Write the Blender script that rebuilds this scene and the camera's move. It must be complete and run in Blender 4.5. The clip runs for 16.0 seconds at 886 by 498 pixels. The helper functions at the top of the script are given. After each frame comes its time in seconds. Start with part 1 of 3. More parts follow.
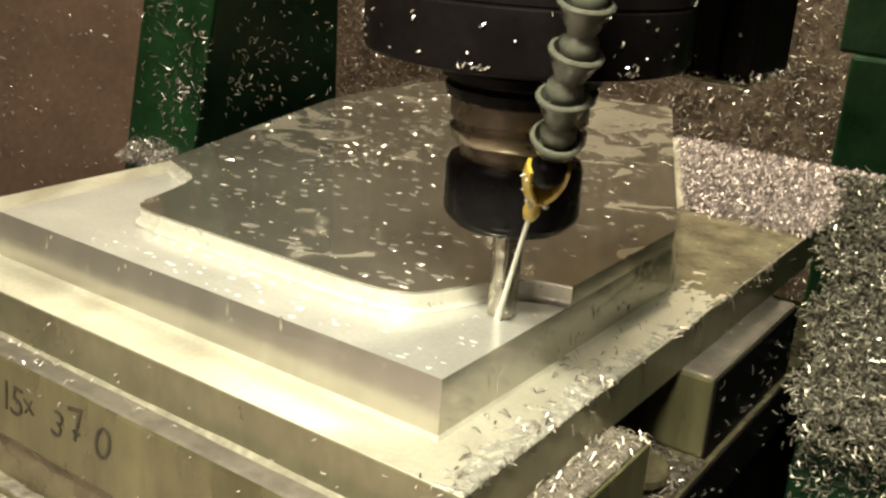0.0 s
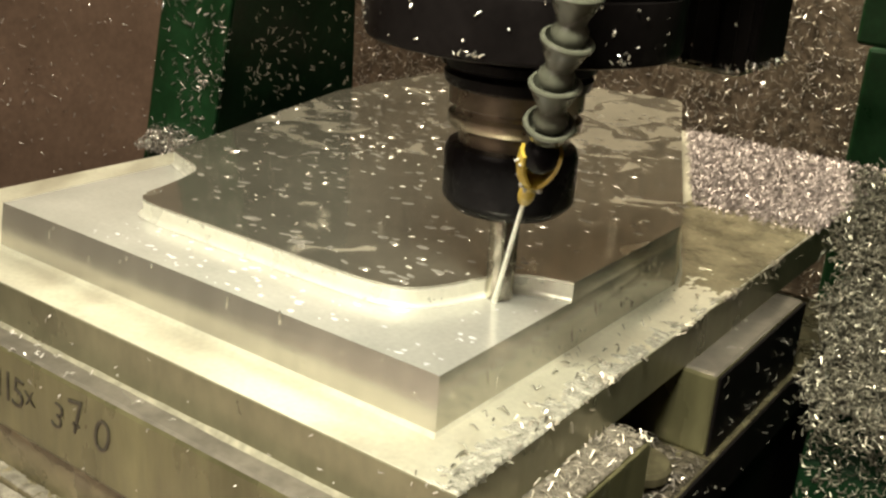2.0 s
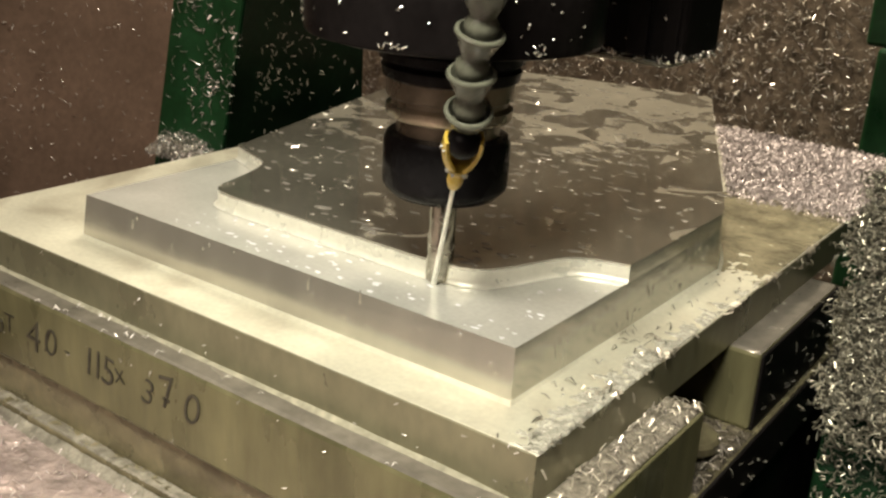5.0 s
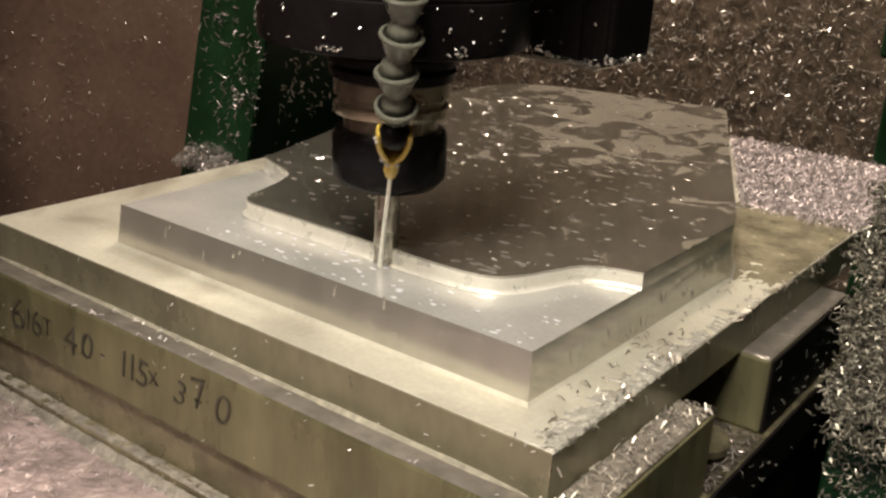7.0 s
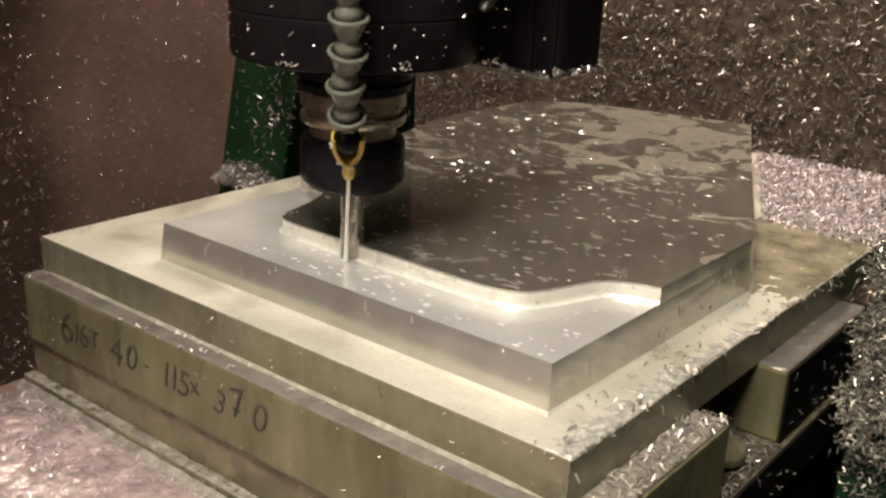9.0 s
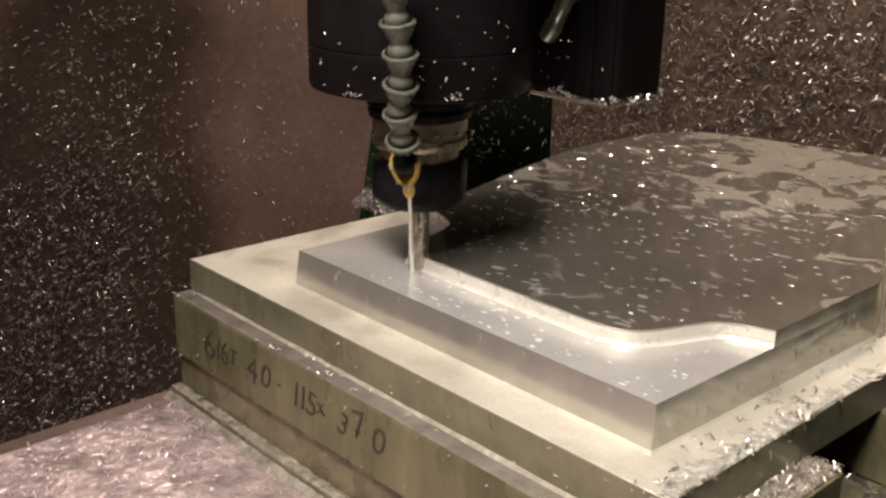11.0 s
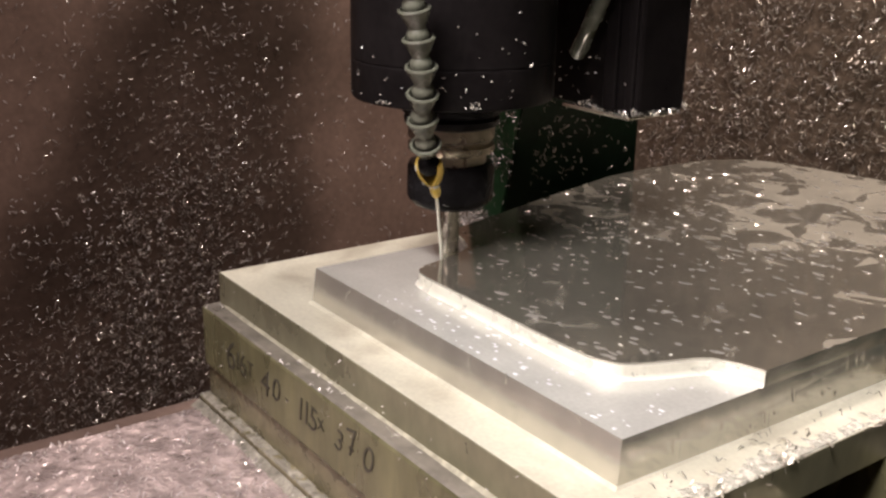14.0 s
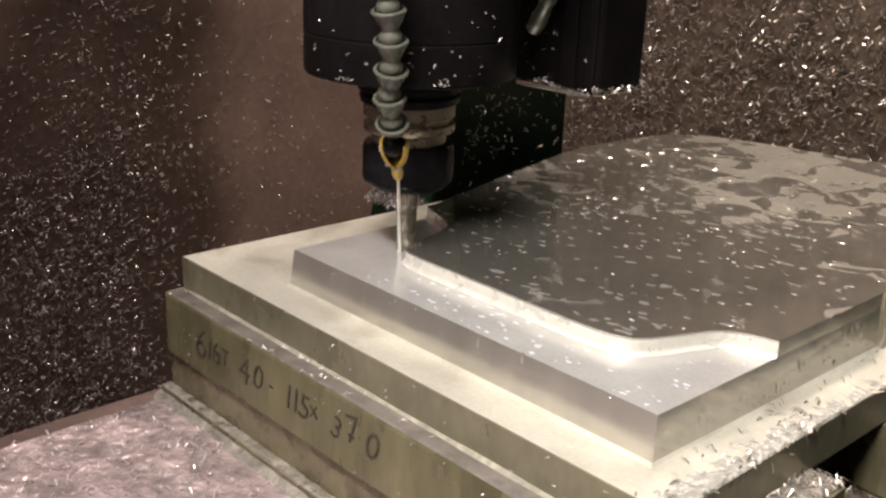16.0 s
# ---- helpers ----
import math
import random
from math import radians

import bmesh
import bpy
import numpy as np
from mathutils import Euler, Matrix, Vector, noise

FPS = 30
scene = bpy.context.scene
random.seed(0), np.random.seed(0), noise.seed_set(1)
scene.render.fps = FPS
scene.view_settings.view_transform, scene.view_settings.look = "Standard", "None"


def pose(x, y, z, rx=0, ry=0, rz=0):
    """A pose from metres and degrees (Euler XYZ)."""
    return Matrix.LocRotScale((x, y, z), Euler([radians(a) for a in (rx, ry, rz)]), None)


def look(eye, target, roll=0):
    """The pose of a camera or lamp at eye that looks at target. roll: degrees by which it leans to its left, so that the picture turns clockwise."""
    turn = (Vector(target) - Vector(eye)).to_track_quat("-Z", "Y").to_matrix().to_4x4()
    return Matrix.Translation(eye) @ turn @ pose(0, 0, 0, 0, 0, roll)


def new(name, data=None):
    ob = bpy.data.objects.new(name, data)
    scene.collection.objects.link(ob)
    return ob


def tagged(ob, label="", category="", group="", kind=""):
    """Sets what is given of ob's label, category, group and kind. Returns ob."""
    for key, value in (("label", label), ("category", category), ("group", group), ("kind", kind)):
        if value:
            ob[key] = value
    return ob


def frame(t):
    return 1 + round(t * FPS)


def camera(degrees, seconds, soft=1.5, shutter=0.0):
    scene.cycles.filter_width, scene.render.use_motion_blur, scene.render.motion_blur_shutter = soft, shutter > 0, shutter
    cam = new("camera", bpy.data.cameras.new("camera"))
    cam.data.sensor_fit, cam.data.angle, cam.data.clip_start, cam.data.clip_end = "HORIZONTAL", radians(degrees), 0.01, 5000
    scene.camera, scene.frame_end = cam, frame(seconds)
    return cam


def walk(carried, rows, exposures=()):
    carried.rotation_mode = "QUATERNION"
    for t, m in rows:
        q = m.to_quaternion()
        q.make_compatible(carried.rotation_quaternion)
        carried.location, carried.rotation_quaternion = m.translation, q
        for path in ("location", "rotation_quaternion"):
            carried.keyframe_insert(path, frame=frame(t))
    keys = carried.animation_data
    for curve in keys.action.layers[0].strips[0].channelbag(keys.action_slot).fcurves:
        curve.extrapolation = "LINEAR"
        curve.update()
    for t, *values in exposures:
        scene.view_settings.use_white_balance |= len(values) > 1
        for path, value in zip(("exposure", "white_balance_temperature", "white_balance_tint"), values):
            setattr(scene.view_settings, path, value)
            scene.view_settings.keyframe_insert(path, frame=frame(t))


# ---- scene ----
cam = camera(46.50, 16.0, soft=2.5)
PATH = [
    (0, pose(0.1775, -0.1390, 0.1632, 70.33, -3.66, 35.17)),
    (0.5, pose(0.1789, -0.1384, 0.1625, 70.20, -3.85, 35.50)),
    (1, pose(0.1808, -0.1424, 0.1642, 69.89, -3.89, 35.80)),
    (1.5, pose(0.1807, -0.1417, 0.1636, 69.88, -3.87, 35.96)),
    (2, pose(0.1802, -0.1441, 0.1646, 69.72, -3.78, 36.07)),
    (2.5, pose(0.1791, -0.1442, 0.1652, 69.68, -3.60, 36.24)),
    (3, pose(0.1785, -0.1452, 0.1655, 69.66, -3.53, 36.26)),
    (3.5, pose(0.1780, -0.1445, 0.1661, 69.59, -3.47, 36.29)),
    (4, pose(0.1776, -0.1450, 0.1667, 69.59, -3.50, 36.23)),
    (6.5, pose(0.1819, -0.1512, 0.1701, 70.12, -3.10, 36.92)),
    (7, pose(0.1877, -0.1603, 0.1734, 70.19, -3.16, 37.36)),
    (7.5, pose(0.1915, -0.1635, 0.1750, 70.21, -3.08, 37.86)),
    (8, pose(0.1963, -0.1668, 0.1773, 70.26, -2.95, 38.14)),
    (8.5, pose(0.2005, -0.1718, 0.1811, 70.51, -2.70, 38.52)),
    (9, pose(0.2037, -0.1737, 0.1840, 70.69, -2.35, 39.18)),
    (9.5, pose(0.2098, -0.1739, 0.1921, 71.09, -1.67, 41.51)),
    (12, pose(0.2471, -0.1688, 0.2037, 71.32, -0.98, 50.77)),
    (12.5, pose(0.2631, -0.1642, 0.2066, 71.62, -0.87, 52.44)),
    (13, pose(0.2715, -0.1616, 0.2059, 71.78, -0.96, 54.06)),
    (13.5, pose(0.2736, -0.1616, 0.2079, 71.99, -0.92, 54.73)),
    (14, pose(0.2664, -0.1677, 0.2076, 71.97, -0.95, 54.24)),
    (14.5, pose(0.2537, -0.1729, 0.2037, 71.76, -1.44, 52.79)),
    (15, pose(0.2376, -0.1798, 0.2017, 71.43, -1.92, 50.74)),
    (15.5, pose(0.2261, -0.1840, 0.2021, 71.30, -2.00, 49.12)),
    (16, pose(0.2158, -0.1877, 0.1998, 71.07, -2.05, 47.51)),
]
EXPOSURES = [(0, 0.26, 6850, 3), (2, 0.19, 6760, 3), (4.2, 0.2, 6650, 4), (6.3, -0.25, 6450, 15), (9.7, -0.05, 6350, 19), (11.8, -0.05, 6150, 24), (13, -0.06, 6080, 24), (14, 0.24, 6030, 23), (14.8, 0.22, 6000, 23), (16, 0.12, 5950, 22)]
walk(cam, PATH, EXPOSURES)
# ---- light ----
world = bpy.data.worlds.new("world")
world.use_nodes = True
world.node_tree.nodes["Background"].inputs[0].default_value = (0.9, 0.85, 0.8, 1)
world.node_tree.nodes["Background"].inputs[1].default_value = 0.05
scene.world = world


def area_lamp(name, eye, target, size, watts, colour):
    data = bpy.data.lights.new(name, "AREA")
    data.shape, data.size, data.size_y = "RECTANGLE", size[0], size[1]
    data.energy, data.color = watts, colour
    ob = new(name, data)
    ob.matrix_world = look(eye, target)
    return ob


area_lamp("work_lamp", (0.12, -0.30, 0.80), (-0.03, 0.13, 0.0), (0.32, 0.12), 2.75, (1.0, 0.935, 0.79)).data.spread = radians(60)
area_lamp("rear_lamp", (-0.36, 0.78, 1.0), (-0.08, 0.70, -0.05), (0.50, 0.10), 11.5, (1.0, 0.87, 0.70)).data.spread = radians(130)
# Unseen soft fill, added inside the front wall to brighten walls and bed.
area_lamp("front_fill", (-0.15, -0.95, 0.75), (-0.3, 0.6, -0.05), (0.9, 0.5), 5.5, (1.0, 0.82, 0.72))


# ---- materials ----
def material(name, base, rough=0.5, metal=0.0, var=0.25, scale=40.0, bump=0.1, bump_scale=300.0, rough_var=0.15, island=0.0, stretch=None):
    m = bpy.data.materials.new(name)
    m.use_nodes = True
    nt = m.node_tree
    b = nt.nodes["Principled BSDF"]
    tc = nt.nodes.new("ShaderNodeTexCoord")
    src = tc.outputs["Object"]
    if stretch:
        mp = nt.nodes.new("ShaderNodeMapping")
        mp.inputs["Scale"].default_value = stretch
        nt.links.new(src, mp.inputs["Vector"])
        src = mp.outputs["Vector"]

    def noise_tex(sc, detail=5.0):
        n = nt.nodes.new("ShaderNodeTexNoise")
        n.inputs["Scale"].default_value, n.inputs["Detail"].default_value = sc, detail
        nt.links.new(src, n.inputs["Vector"])
        return n.outputs["Fac"]

    def remap(fac, lo, hi, f0=0.3, f1=0.7):
        r = nt.nodes.new("ShaderNodeMapRange")
        r.inputs["From Min"].default_value, r.inputs["From Max"].default_value = f0, f1
        r.inputs["To Min"].default_value, r.inputs["To Max"].default_value = lo, hi
        nt.links.new(fac, r.inputs["Value"])
        return r.outputs["Result"]

    big, fine = noise_tex(scale), noise_tex(bump_scale)
    mul = nt.nodes.new("ShaderNodeMath")
    mul.operation = "MULTIPLY"
    nt.links.new(remap(big, 1 - var, 1 + var), mul.inputs[0])
    nt.links.new(remap(fine, 1 - var * 0.5, 1 + var * 0.5), mul.inputs[1])
    val = mul.outputs[0]
    if island:
        geo = nt.nodes.new("ShaderNodeNewGeometry")
        m2 = nt.nodes.new("ShaderNodeMath")
        m2.operation = "MULTIPLY"
        nt.links.new(val, m2.inputs[0])
        nt.links.new(remap(geo.outputs["Random Per Island"], 1 - island, 1 + island * 0.4, 0, 1), m2.inputs[1])
        val = m2.outputs[0]
    mix = nt.nodes.new("ShaderNodeVectorMath")
    mix.operation = "SCALE"
    mix.inputs[0].default_value = base
    nt.links.new(val, mix.inputs["Scale"])
    nt.links.new(mix.outputs[0], b.inputs["Base Color"])
    nt.links.new(remap(big, max(0.03, rough - rough_var), min(1, rough + rough_var)), b.inputs["Roughness"])
    b.inputs["Metallic"].default_value = metal
    if bump:
        bp = nt.nodes.new("ShaderNodeBump")
        bp.inputs["Strength"].default_value, bp.inputs["Distance"].default_value = bump, 0.001
        nt.links.new(fine, bp.inputs["Height"])
        nt.links.new(bp.outputs[0], b.inputs["Normal"])
    return m


def stained_steel():
    """Matt machined steel with brown coolant stains."""
    m = material("machined_steel", (0.60, 0.58, 0.465), 0.36, 0.50, 0.14, 14, 0.2, 420, 0.10)
    nt = m.node_tree
    p = nt.nodes["Principled BSDF"]
    tc, n, r, mix = nt.nodes.new("ShaderNodeTexCoord"), nt.nodes.new("ShaderNodeTexNoise"), nt.nodes.new("ShaderNodeMapRange"), nt.nodes.new("ShaderNodeMix")
    mix.data_type = "RGBA"
    n.inputs["Scale"].default_value, n.inputs["Detail"].default_value, n.inputs["Distortion"].default_value = 21, 7, 0.8
    r.inputs["From Min"].default_value, r.inputs["From Max"].default_value, r.inputs["To Max"].default_value = 0.48, 0.72, 0.50
    nt.links.new(tc.outputs["Object"], n.inputs["Vector"])
    nt.links.new(n.outputs["Fac"], r.inputs["Value"])
    nt.links.new(r.outputs["Result"], mix.inputs[0])
    nt.links.new(p.inputs["Base Color"].links[0].from_socket, mix.inputs[6])
    mix.inputs[7].default_value = (0.24, 0.19, 0.125, 1)
    nt.links.new(mix.outputs[2], p.inputs["Base Color"])
    return m


STEEL = stained_steel()
SIDE = material("ground_steel_side", (0.52, 0.50, 0.435), 0.21, 0.80, 0.10, 45, 0.015, 300, 0.05, stretch=(1, 1, 0.15))
# Upright flange faces get a darker olive than the flange top.
FLANGESIDE = material("dark_flange_side", (0.22, 0.208, 0.135), 0.32, 0.55, 0.22, 22, 0.12, 140, 0.1, stretch=(1, 1, 0.6))
FLOORCUT = material("freshly_milled_steel", (0.545, 0.542, 0.495), 0.20, 0.57, 0.12, 26, 0.10, 420, 0.03)
CUTWALL = material("bright_cut_wall", (0.60, 0.59, 0.51), 0.30, 0.35, 0.08, 60, 0.08, 400, 0.06)
BARSTEEL = material("oily_bar_steel", (0.145, 0.136, 0.072), 0.32, 0.4, 0.30, 30, 0.25, 140, 0.14, stretch=(1, 1, 0.28))
WETLEDGE = material("wet_grey_ledge", (0.175, 0.158, 0.132), 0.20, 0.35, 0.24, 60, 0.4, 220, 0.08)
DARKOIL = material("dark_oily_steel", (0.150, 0.132, 0.080), 0.24, 0.4, 0.42, 34, 0.25, 140, 0.14)
GUARDGREEN = material("old_green_paint", (0.004, 0.016, 0.006), 0.60, 0.0, 0.4, 30, 0.3, 140, 0.12)
CAKED = material("chip_caked_wall", (0.205, 0.162, 0.118), 0.45, 0.2, 0.45, 60, 0.9, 160, 0.12)
MUSH = material("grey_chip_slush", (0.42, 0.405, 0.34), 0.24, 0.3, 0.3, 260, 0.6, 700, 0.1)
MUSH.node_tree.nodes["Bump"].inputs["Distance"].default_value = 0.002
DARKGREEN = material("darker_green_paint", (0.003, 0.012, 0.005), 0.40, 0.0, 0.35, 25, 0.25, 160, 0.12)
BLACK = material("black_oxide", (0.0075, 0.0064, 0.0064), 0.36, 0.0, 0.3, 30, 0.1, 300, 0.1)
NUTBLACK = material("black_nut", (0.0085, 0.008, 0.0085), 0.28, 0.0, 0.3, 60, 0.05, 300, 0.08)
COLLAR = material("bronzed_collar", (0.27, 0.235, 0.175), 0.30, 0.8, 0.2, 60, 0.05, 400, 0.1)
TOOLSTEEL = material("carbide", (0.45, 0.43, 0.36), 0.22, 0.9, 0.2, 200, 0.05, 600, 0.08)
GREEN = material("green_paint", (0.010, 0.050, 0.016), 0.38, 0.0, 0.35, 25, 0.25, 160, 0.12)
WALLPAINT = material("oily_enclosure_wall", (0.15, 0.105, 0.085), 0.36, 0.25, 0.25, 6, 0.15, 120, 0.12)
TRAY = material("wet_tray", (0.58, 0.47, 0.44), 0.14, 0.55, 0.4, 45, 1.0, 120, 0.08)
CHIP = material("bright_chip", (0.86, 0.81, 0.72), 0.24, 0.75, 0.2, 300, 0.0, 300, 0.1, island=0.7)
CARPET = material("pinkish_matt_chip", (0.40, 0.345, 0.33), 0.42, 0.45, 0.2, 300, 0.0, 300, 0.1, island=0.5)
DULLCHIP = material("dull_matt_chip", (0.48, 0.43, 0.35), 0.34, 0.6, 0.2, 300, 0.0, 300, 0.1, island=0.5)
HEAPCHIP = material("olive_steel_chip", (0.37, 0.35, 0.275), 0.30, 0.6, 0.2, 300, 0.0, 300, 0.1, island=0.45)
# Dull chips; kept dark so the heap's shaded gaps are in the colour.
HEAPDULL = material("olive_dull_chip", (0.125, 0.117, 0.088), 0.42, 0.5, 0.2, 300, 0.0, 300, 0.1, island=0.6)
WETCHIP = material("wet_dull_chip", (0.44, 0.39, 0.345), 0.30, 0.7, 0.2, 300, 0.0, 300, 0.1, island=0.6)
SLUDGE = material("wet_brown_sludge", (0.23, 0.205, 0.165), 0.13, 0.3, 0.4, 260, 0.7, 500, 0.05)
SLUDGE.node_tree.nodes["Bump"].inputs["Distance"].default_value = 0.002
FOAM = material("pale_washed_slush", (0.27, 0.25, 0.205), 0.14, 0.3, 0.4, 120, 0.4, 500, 0.06)
# Darker copy of the wet sludge, for the gap between the bars.
DARKSLUDGE = material("darker_wet_sludge", (0.085, 0.073, 0.055), 0.12, 0.3, 0.4, 260, 0.7, 500, 0.05)
OLIVESHEET = material("olive_sheet", (0.25, 0.225, 0.145), 0.22, 0.4, 0.35, 60, 0.3, 400, 0.06)
COOLANT = material("clear_coolant", (0.75, 0.76, 0.77), 0.05, 0.0, 0.03, 200, 0.0, 400, 0.02)
COOLANT.node_tree.nodes["Principled BSDF"].inputs["Transmission Weight"].default_value = 0.5
COOLANT.node_tree.nodes["Principled BSDF"].inputs["IOR"].default_value = 1.33
DROP = material("cloudy_drop", (0.29, 0.275, 0.24), 0.10, 0.55, 0.2, 200, 0.0, 400, 0.05)
BEAD = material("standing_coolant", (0.36, 0.34, 0.26), 0.16, 0.4, 0.25, 160, 0.1, 400, 0.05)
SPLASH = material("bright_splash_chip", (0.88, 0.83, 0.78), 0.30, 0.35, 0.2, 300, 0.0, 300, 0.1, island=0.55)
HOSE = material("grey_hose_plastic", (0.085, 0.088, 0.066), 0.28, 0.0, 0.2, 80, 0.1, 300, 0.1)
YELLOW = material("yellow_plastic", (0.50, 0.36, 0.06), 0.30, 0.0, 0.2, 90, 0.05, 300, 0.1)
INK = material("faded_marker_ink", (0.030, 0.026, 0.017), 0.5, 0.0, 0.7, 160, 0.0, 300, 0.1)
WATER = material("coolant_white", (0.78, 0.78, 0.70), 0.12, 0.0, 0.1, 200, 0.2, 400, 0.05)


def wet_island():
    """Dark, mirror-like face with wet and dry patches."""
    m = material("wet_polished_face", (0.42, 0.397, 0.325), 0.22, 0.865, 0.16, 14, 0.05, 90, 0.02)
    nt = m.node_tree
    b = nt.nodes["Principled BSDF"]
    tc = nt.nodes.new("ShaderNodeTexCoord")
    n = nt.nodes.new("ShaderNodeTexNoise")
    n.inputs["Scale"].default_value, n.inputs["Detail"].default_value, n.inputs["Distortion"].default_value = 30, 4, 1.2
    nt.links.new(tc.outputs["Object"], n.inputs["Vector"])
    # the rear of the face is drier, in one broad patch
    sep, add = nt.nodes.new("ShaderNodeSeparateXYZ"), nt.nodes.new("ShaderNodeMath")
    nt.links.new(tc.outputs["Object"], sep.inputs[0])
    add.operation = "MULTIPLY_ADD"
    add.inputs[1].default_value = 0.75
    nt.links.new(sep.outputs["Y"], add.inputs[0])
    coarse, both = nt.nodes.new("ShaderNodeTexNoise"), nt.nodes.new("ShaderNodeMath")
    coarse.inputs["Scale"].default_value, coarse.inputs["Detail"].default_value = 9, 3
    nt.links.new(tc.outputs["Object"], coarse.inputs["Vector"])
    both.operation = "MULTIPLY_ADD"
    both.inputs[1].default_value = 0.8
    nt.links.new(coarse.outputs["Fac"], both.inputs[0])
    nt.links.new(n.outputs["Fac"], both.inputs[2])
    half = nt.nodes.new("ShaderNodeMath")
    half.operation = "SUBTRACT"
    half.inputs[1].default_value = 0.46
    nt.links.new(both.outputs[0], half.inputs[0])
    side = nt.nodes.new("ShaderNodeMath")
    side.operation = "MULTIPLY_ADD"
    side.inputs[1].default_value = 0.22
    nt.links.new(sep.outputs["X"], side.inputs[0])
    nt.links.new(half.outputs[0], side.inputs[2])
    nt.links.new(side.outputs[0], add.inputs[2])
    patch = add.outputs[0]
    r = nt.nodes.new("ShaderNodeMapRange")
    r.inputs["From Min"].default_value, r.inputs["From Max"].default_value = 0.65, 0.72
    r.inputs["To Min"].default_value, r.inputs["To Max"].default_value = 0.09, 0.30
    nt.links.new(patch, r.inputs["Value"])
    nt.links.new(r.outputs["Result"], b.inputs["Roughness"])
    old = b.inputs["Base Color"].links[0].from_socket
    film = nt.nodes.new("ShaderNodeMapRange")
    film.inputs["From Min"].default_value, film.inputs["From Max"].default_value = 0.65, 0.72
    film.inputs["To Min"].default_value, film.inputs["To Max"].default_value = 0.84, 1.20
    nt.links.new(patch, film.inputs["Value"])
    sc = nt.nodes.new("ShaderNodeVectorMath")
    sc.operation = "SCALE"
    nt.links.new(old, sc.inputs[0])
    nt.links.new(film.outputs["Result"], sc.inputs["Scale"])
    nt.links.new(sc.outputs[0], b.inputs["Base Color"])
    return m


def darkened_wall():
    """Enclosure paint made darker across a broad soft-edged band, where chips lie thickest."""
    m = material("darkened_enclosure_wall", (0.285, 0.195, 0.150), 0.36, 0.25, 0.25, 6, 0.2, 120, 0.12)
    nt = m.node_tree
    p = nt.nodes["Principled BSDF"]
    tc, sep = nt.nodes.new("ShaderNodeTexCoord"), nt.nodes.new("ShaderNodeSeparateXYZ")
    nt.links.new(tc.outputs["Object"], sep.inputs[0])
    n = nt.nodes.new("ShaderNodeTexNoise")
    n.inputs["Scale"].default_value, n.inputs["Detail"].default_value = 7, 6
    nt.links.new(tc.outputs["Object"], n.inputs["Vector"])

    def math_node(op, a, c):
        k = nt.nodes.new("ShaderNodeMath")
        k.operation = op
        for i, s in enumerate((a, c)):
            if isinstance(s, (int, float)):
                k.inputs[i].default_value = s
            else:
                nt.links.new(s, k.inputs[i])
        return k.outputs[0]
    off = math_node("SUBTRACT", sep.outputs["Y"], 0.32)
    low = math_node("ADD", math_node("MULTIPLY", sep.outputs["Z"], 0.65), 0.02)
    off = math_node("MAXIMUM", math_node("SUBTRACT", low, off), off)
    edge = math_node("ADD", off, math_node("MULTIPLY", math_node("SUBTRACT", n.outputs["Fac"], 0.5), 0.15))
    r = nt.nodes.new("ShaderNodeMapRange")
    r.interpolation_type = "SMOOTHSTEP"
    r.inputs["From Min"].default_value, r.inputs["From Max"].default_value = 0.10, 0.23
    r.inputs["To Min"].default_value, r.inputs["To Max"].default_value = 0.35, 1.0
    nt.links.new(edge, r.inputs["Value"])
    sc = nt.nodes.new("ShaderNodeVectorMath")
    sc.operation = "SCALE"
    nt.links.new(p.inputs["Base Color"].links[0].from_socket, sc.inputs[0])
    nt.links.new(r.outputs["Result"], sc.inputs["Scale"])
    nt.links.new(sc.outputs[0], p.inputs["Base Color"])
    return m


DARKWALL = darkened_wall()


for black, gloss in ((BLACK, 0.05), (NUTBLACK, 0.06), (GUARDGREEN, 0.06), (DARKGREEN, 0.12)):
    black.node_tree.nodes["Principled BSDF"].inputs["Specular IOR Level"].default_value = gloss
ISLAND = wet_island()
TRAY.node_tree.nodes["Bump"].inputs["Distance"].default_value = 0.006


# ---- mesh helpers ----
def part(name, bm, mat, parent=None, label="", smooth=False, side=None):
    me = bpy.data.meshes.new(name)
    bmesh.ops.recalc_face_normals(bm, faces=bm.faces)
    bm.to_mesh(me)
    bm.free()
    me.materials.append(mat)
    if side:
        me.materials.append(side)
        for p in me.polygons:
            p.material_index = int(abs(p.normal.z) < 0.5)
    if smooth:
        for p in me.polygons:
            p.use_smooth = True
        me.set_sharp_from_angle(angle=radians(40))
    ob = new(name, me)
    ob.parent = parent
    if label:
        ob["label"] = label
    return ob


def box(x0, x1, y0, y1, z0, z1, bevel=0.001, seg=2):
    bm = bmesh.new()
    bmesh.ops.create_cube(bm, size=1)
    for v in bm.verts:
        v.co = Vector((x0 + (v.co.x + 0.5) * (x1 - x0), y0 + (v.co.y + 0.5) * (y1 - y0), z0 + (v.co.z + 0.5) * (z1 - z0)))
    if bevel:
        bmesh.ops.bevel(bm, geom=list(bm.edges), offset=bevel, segments=seg, affect="EDGES", profile=0.5)
    return bm


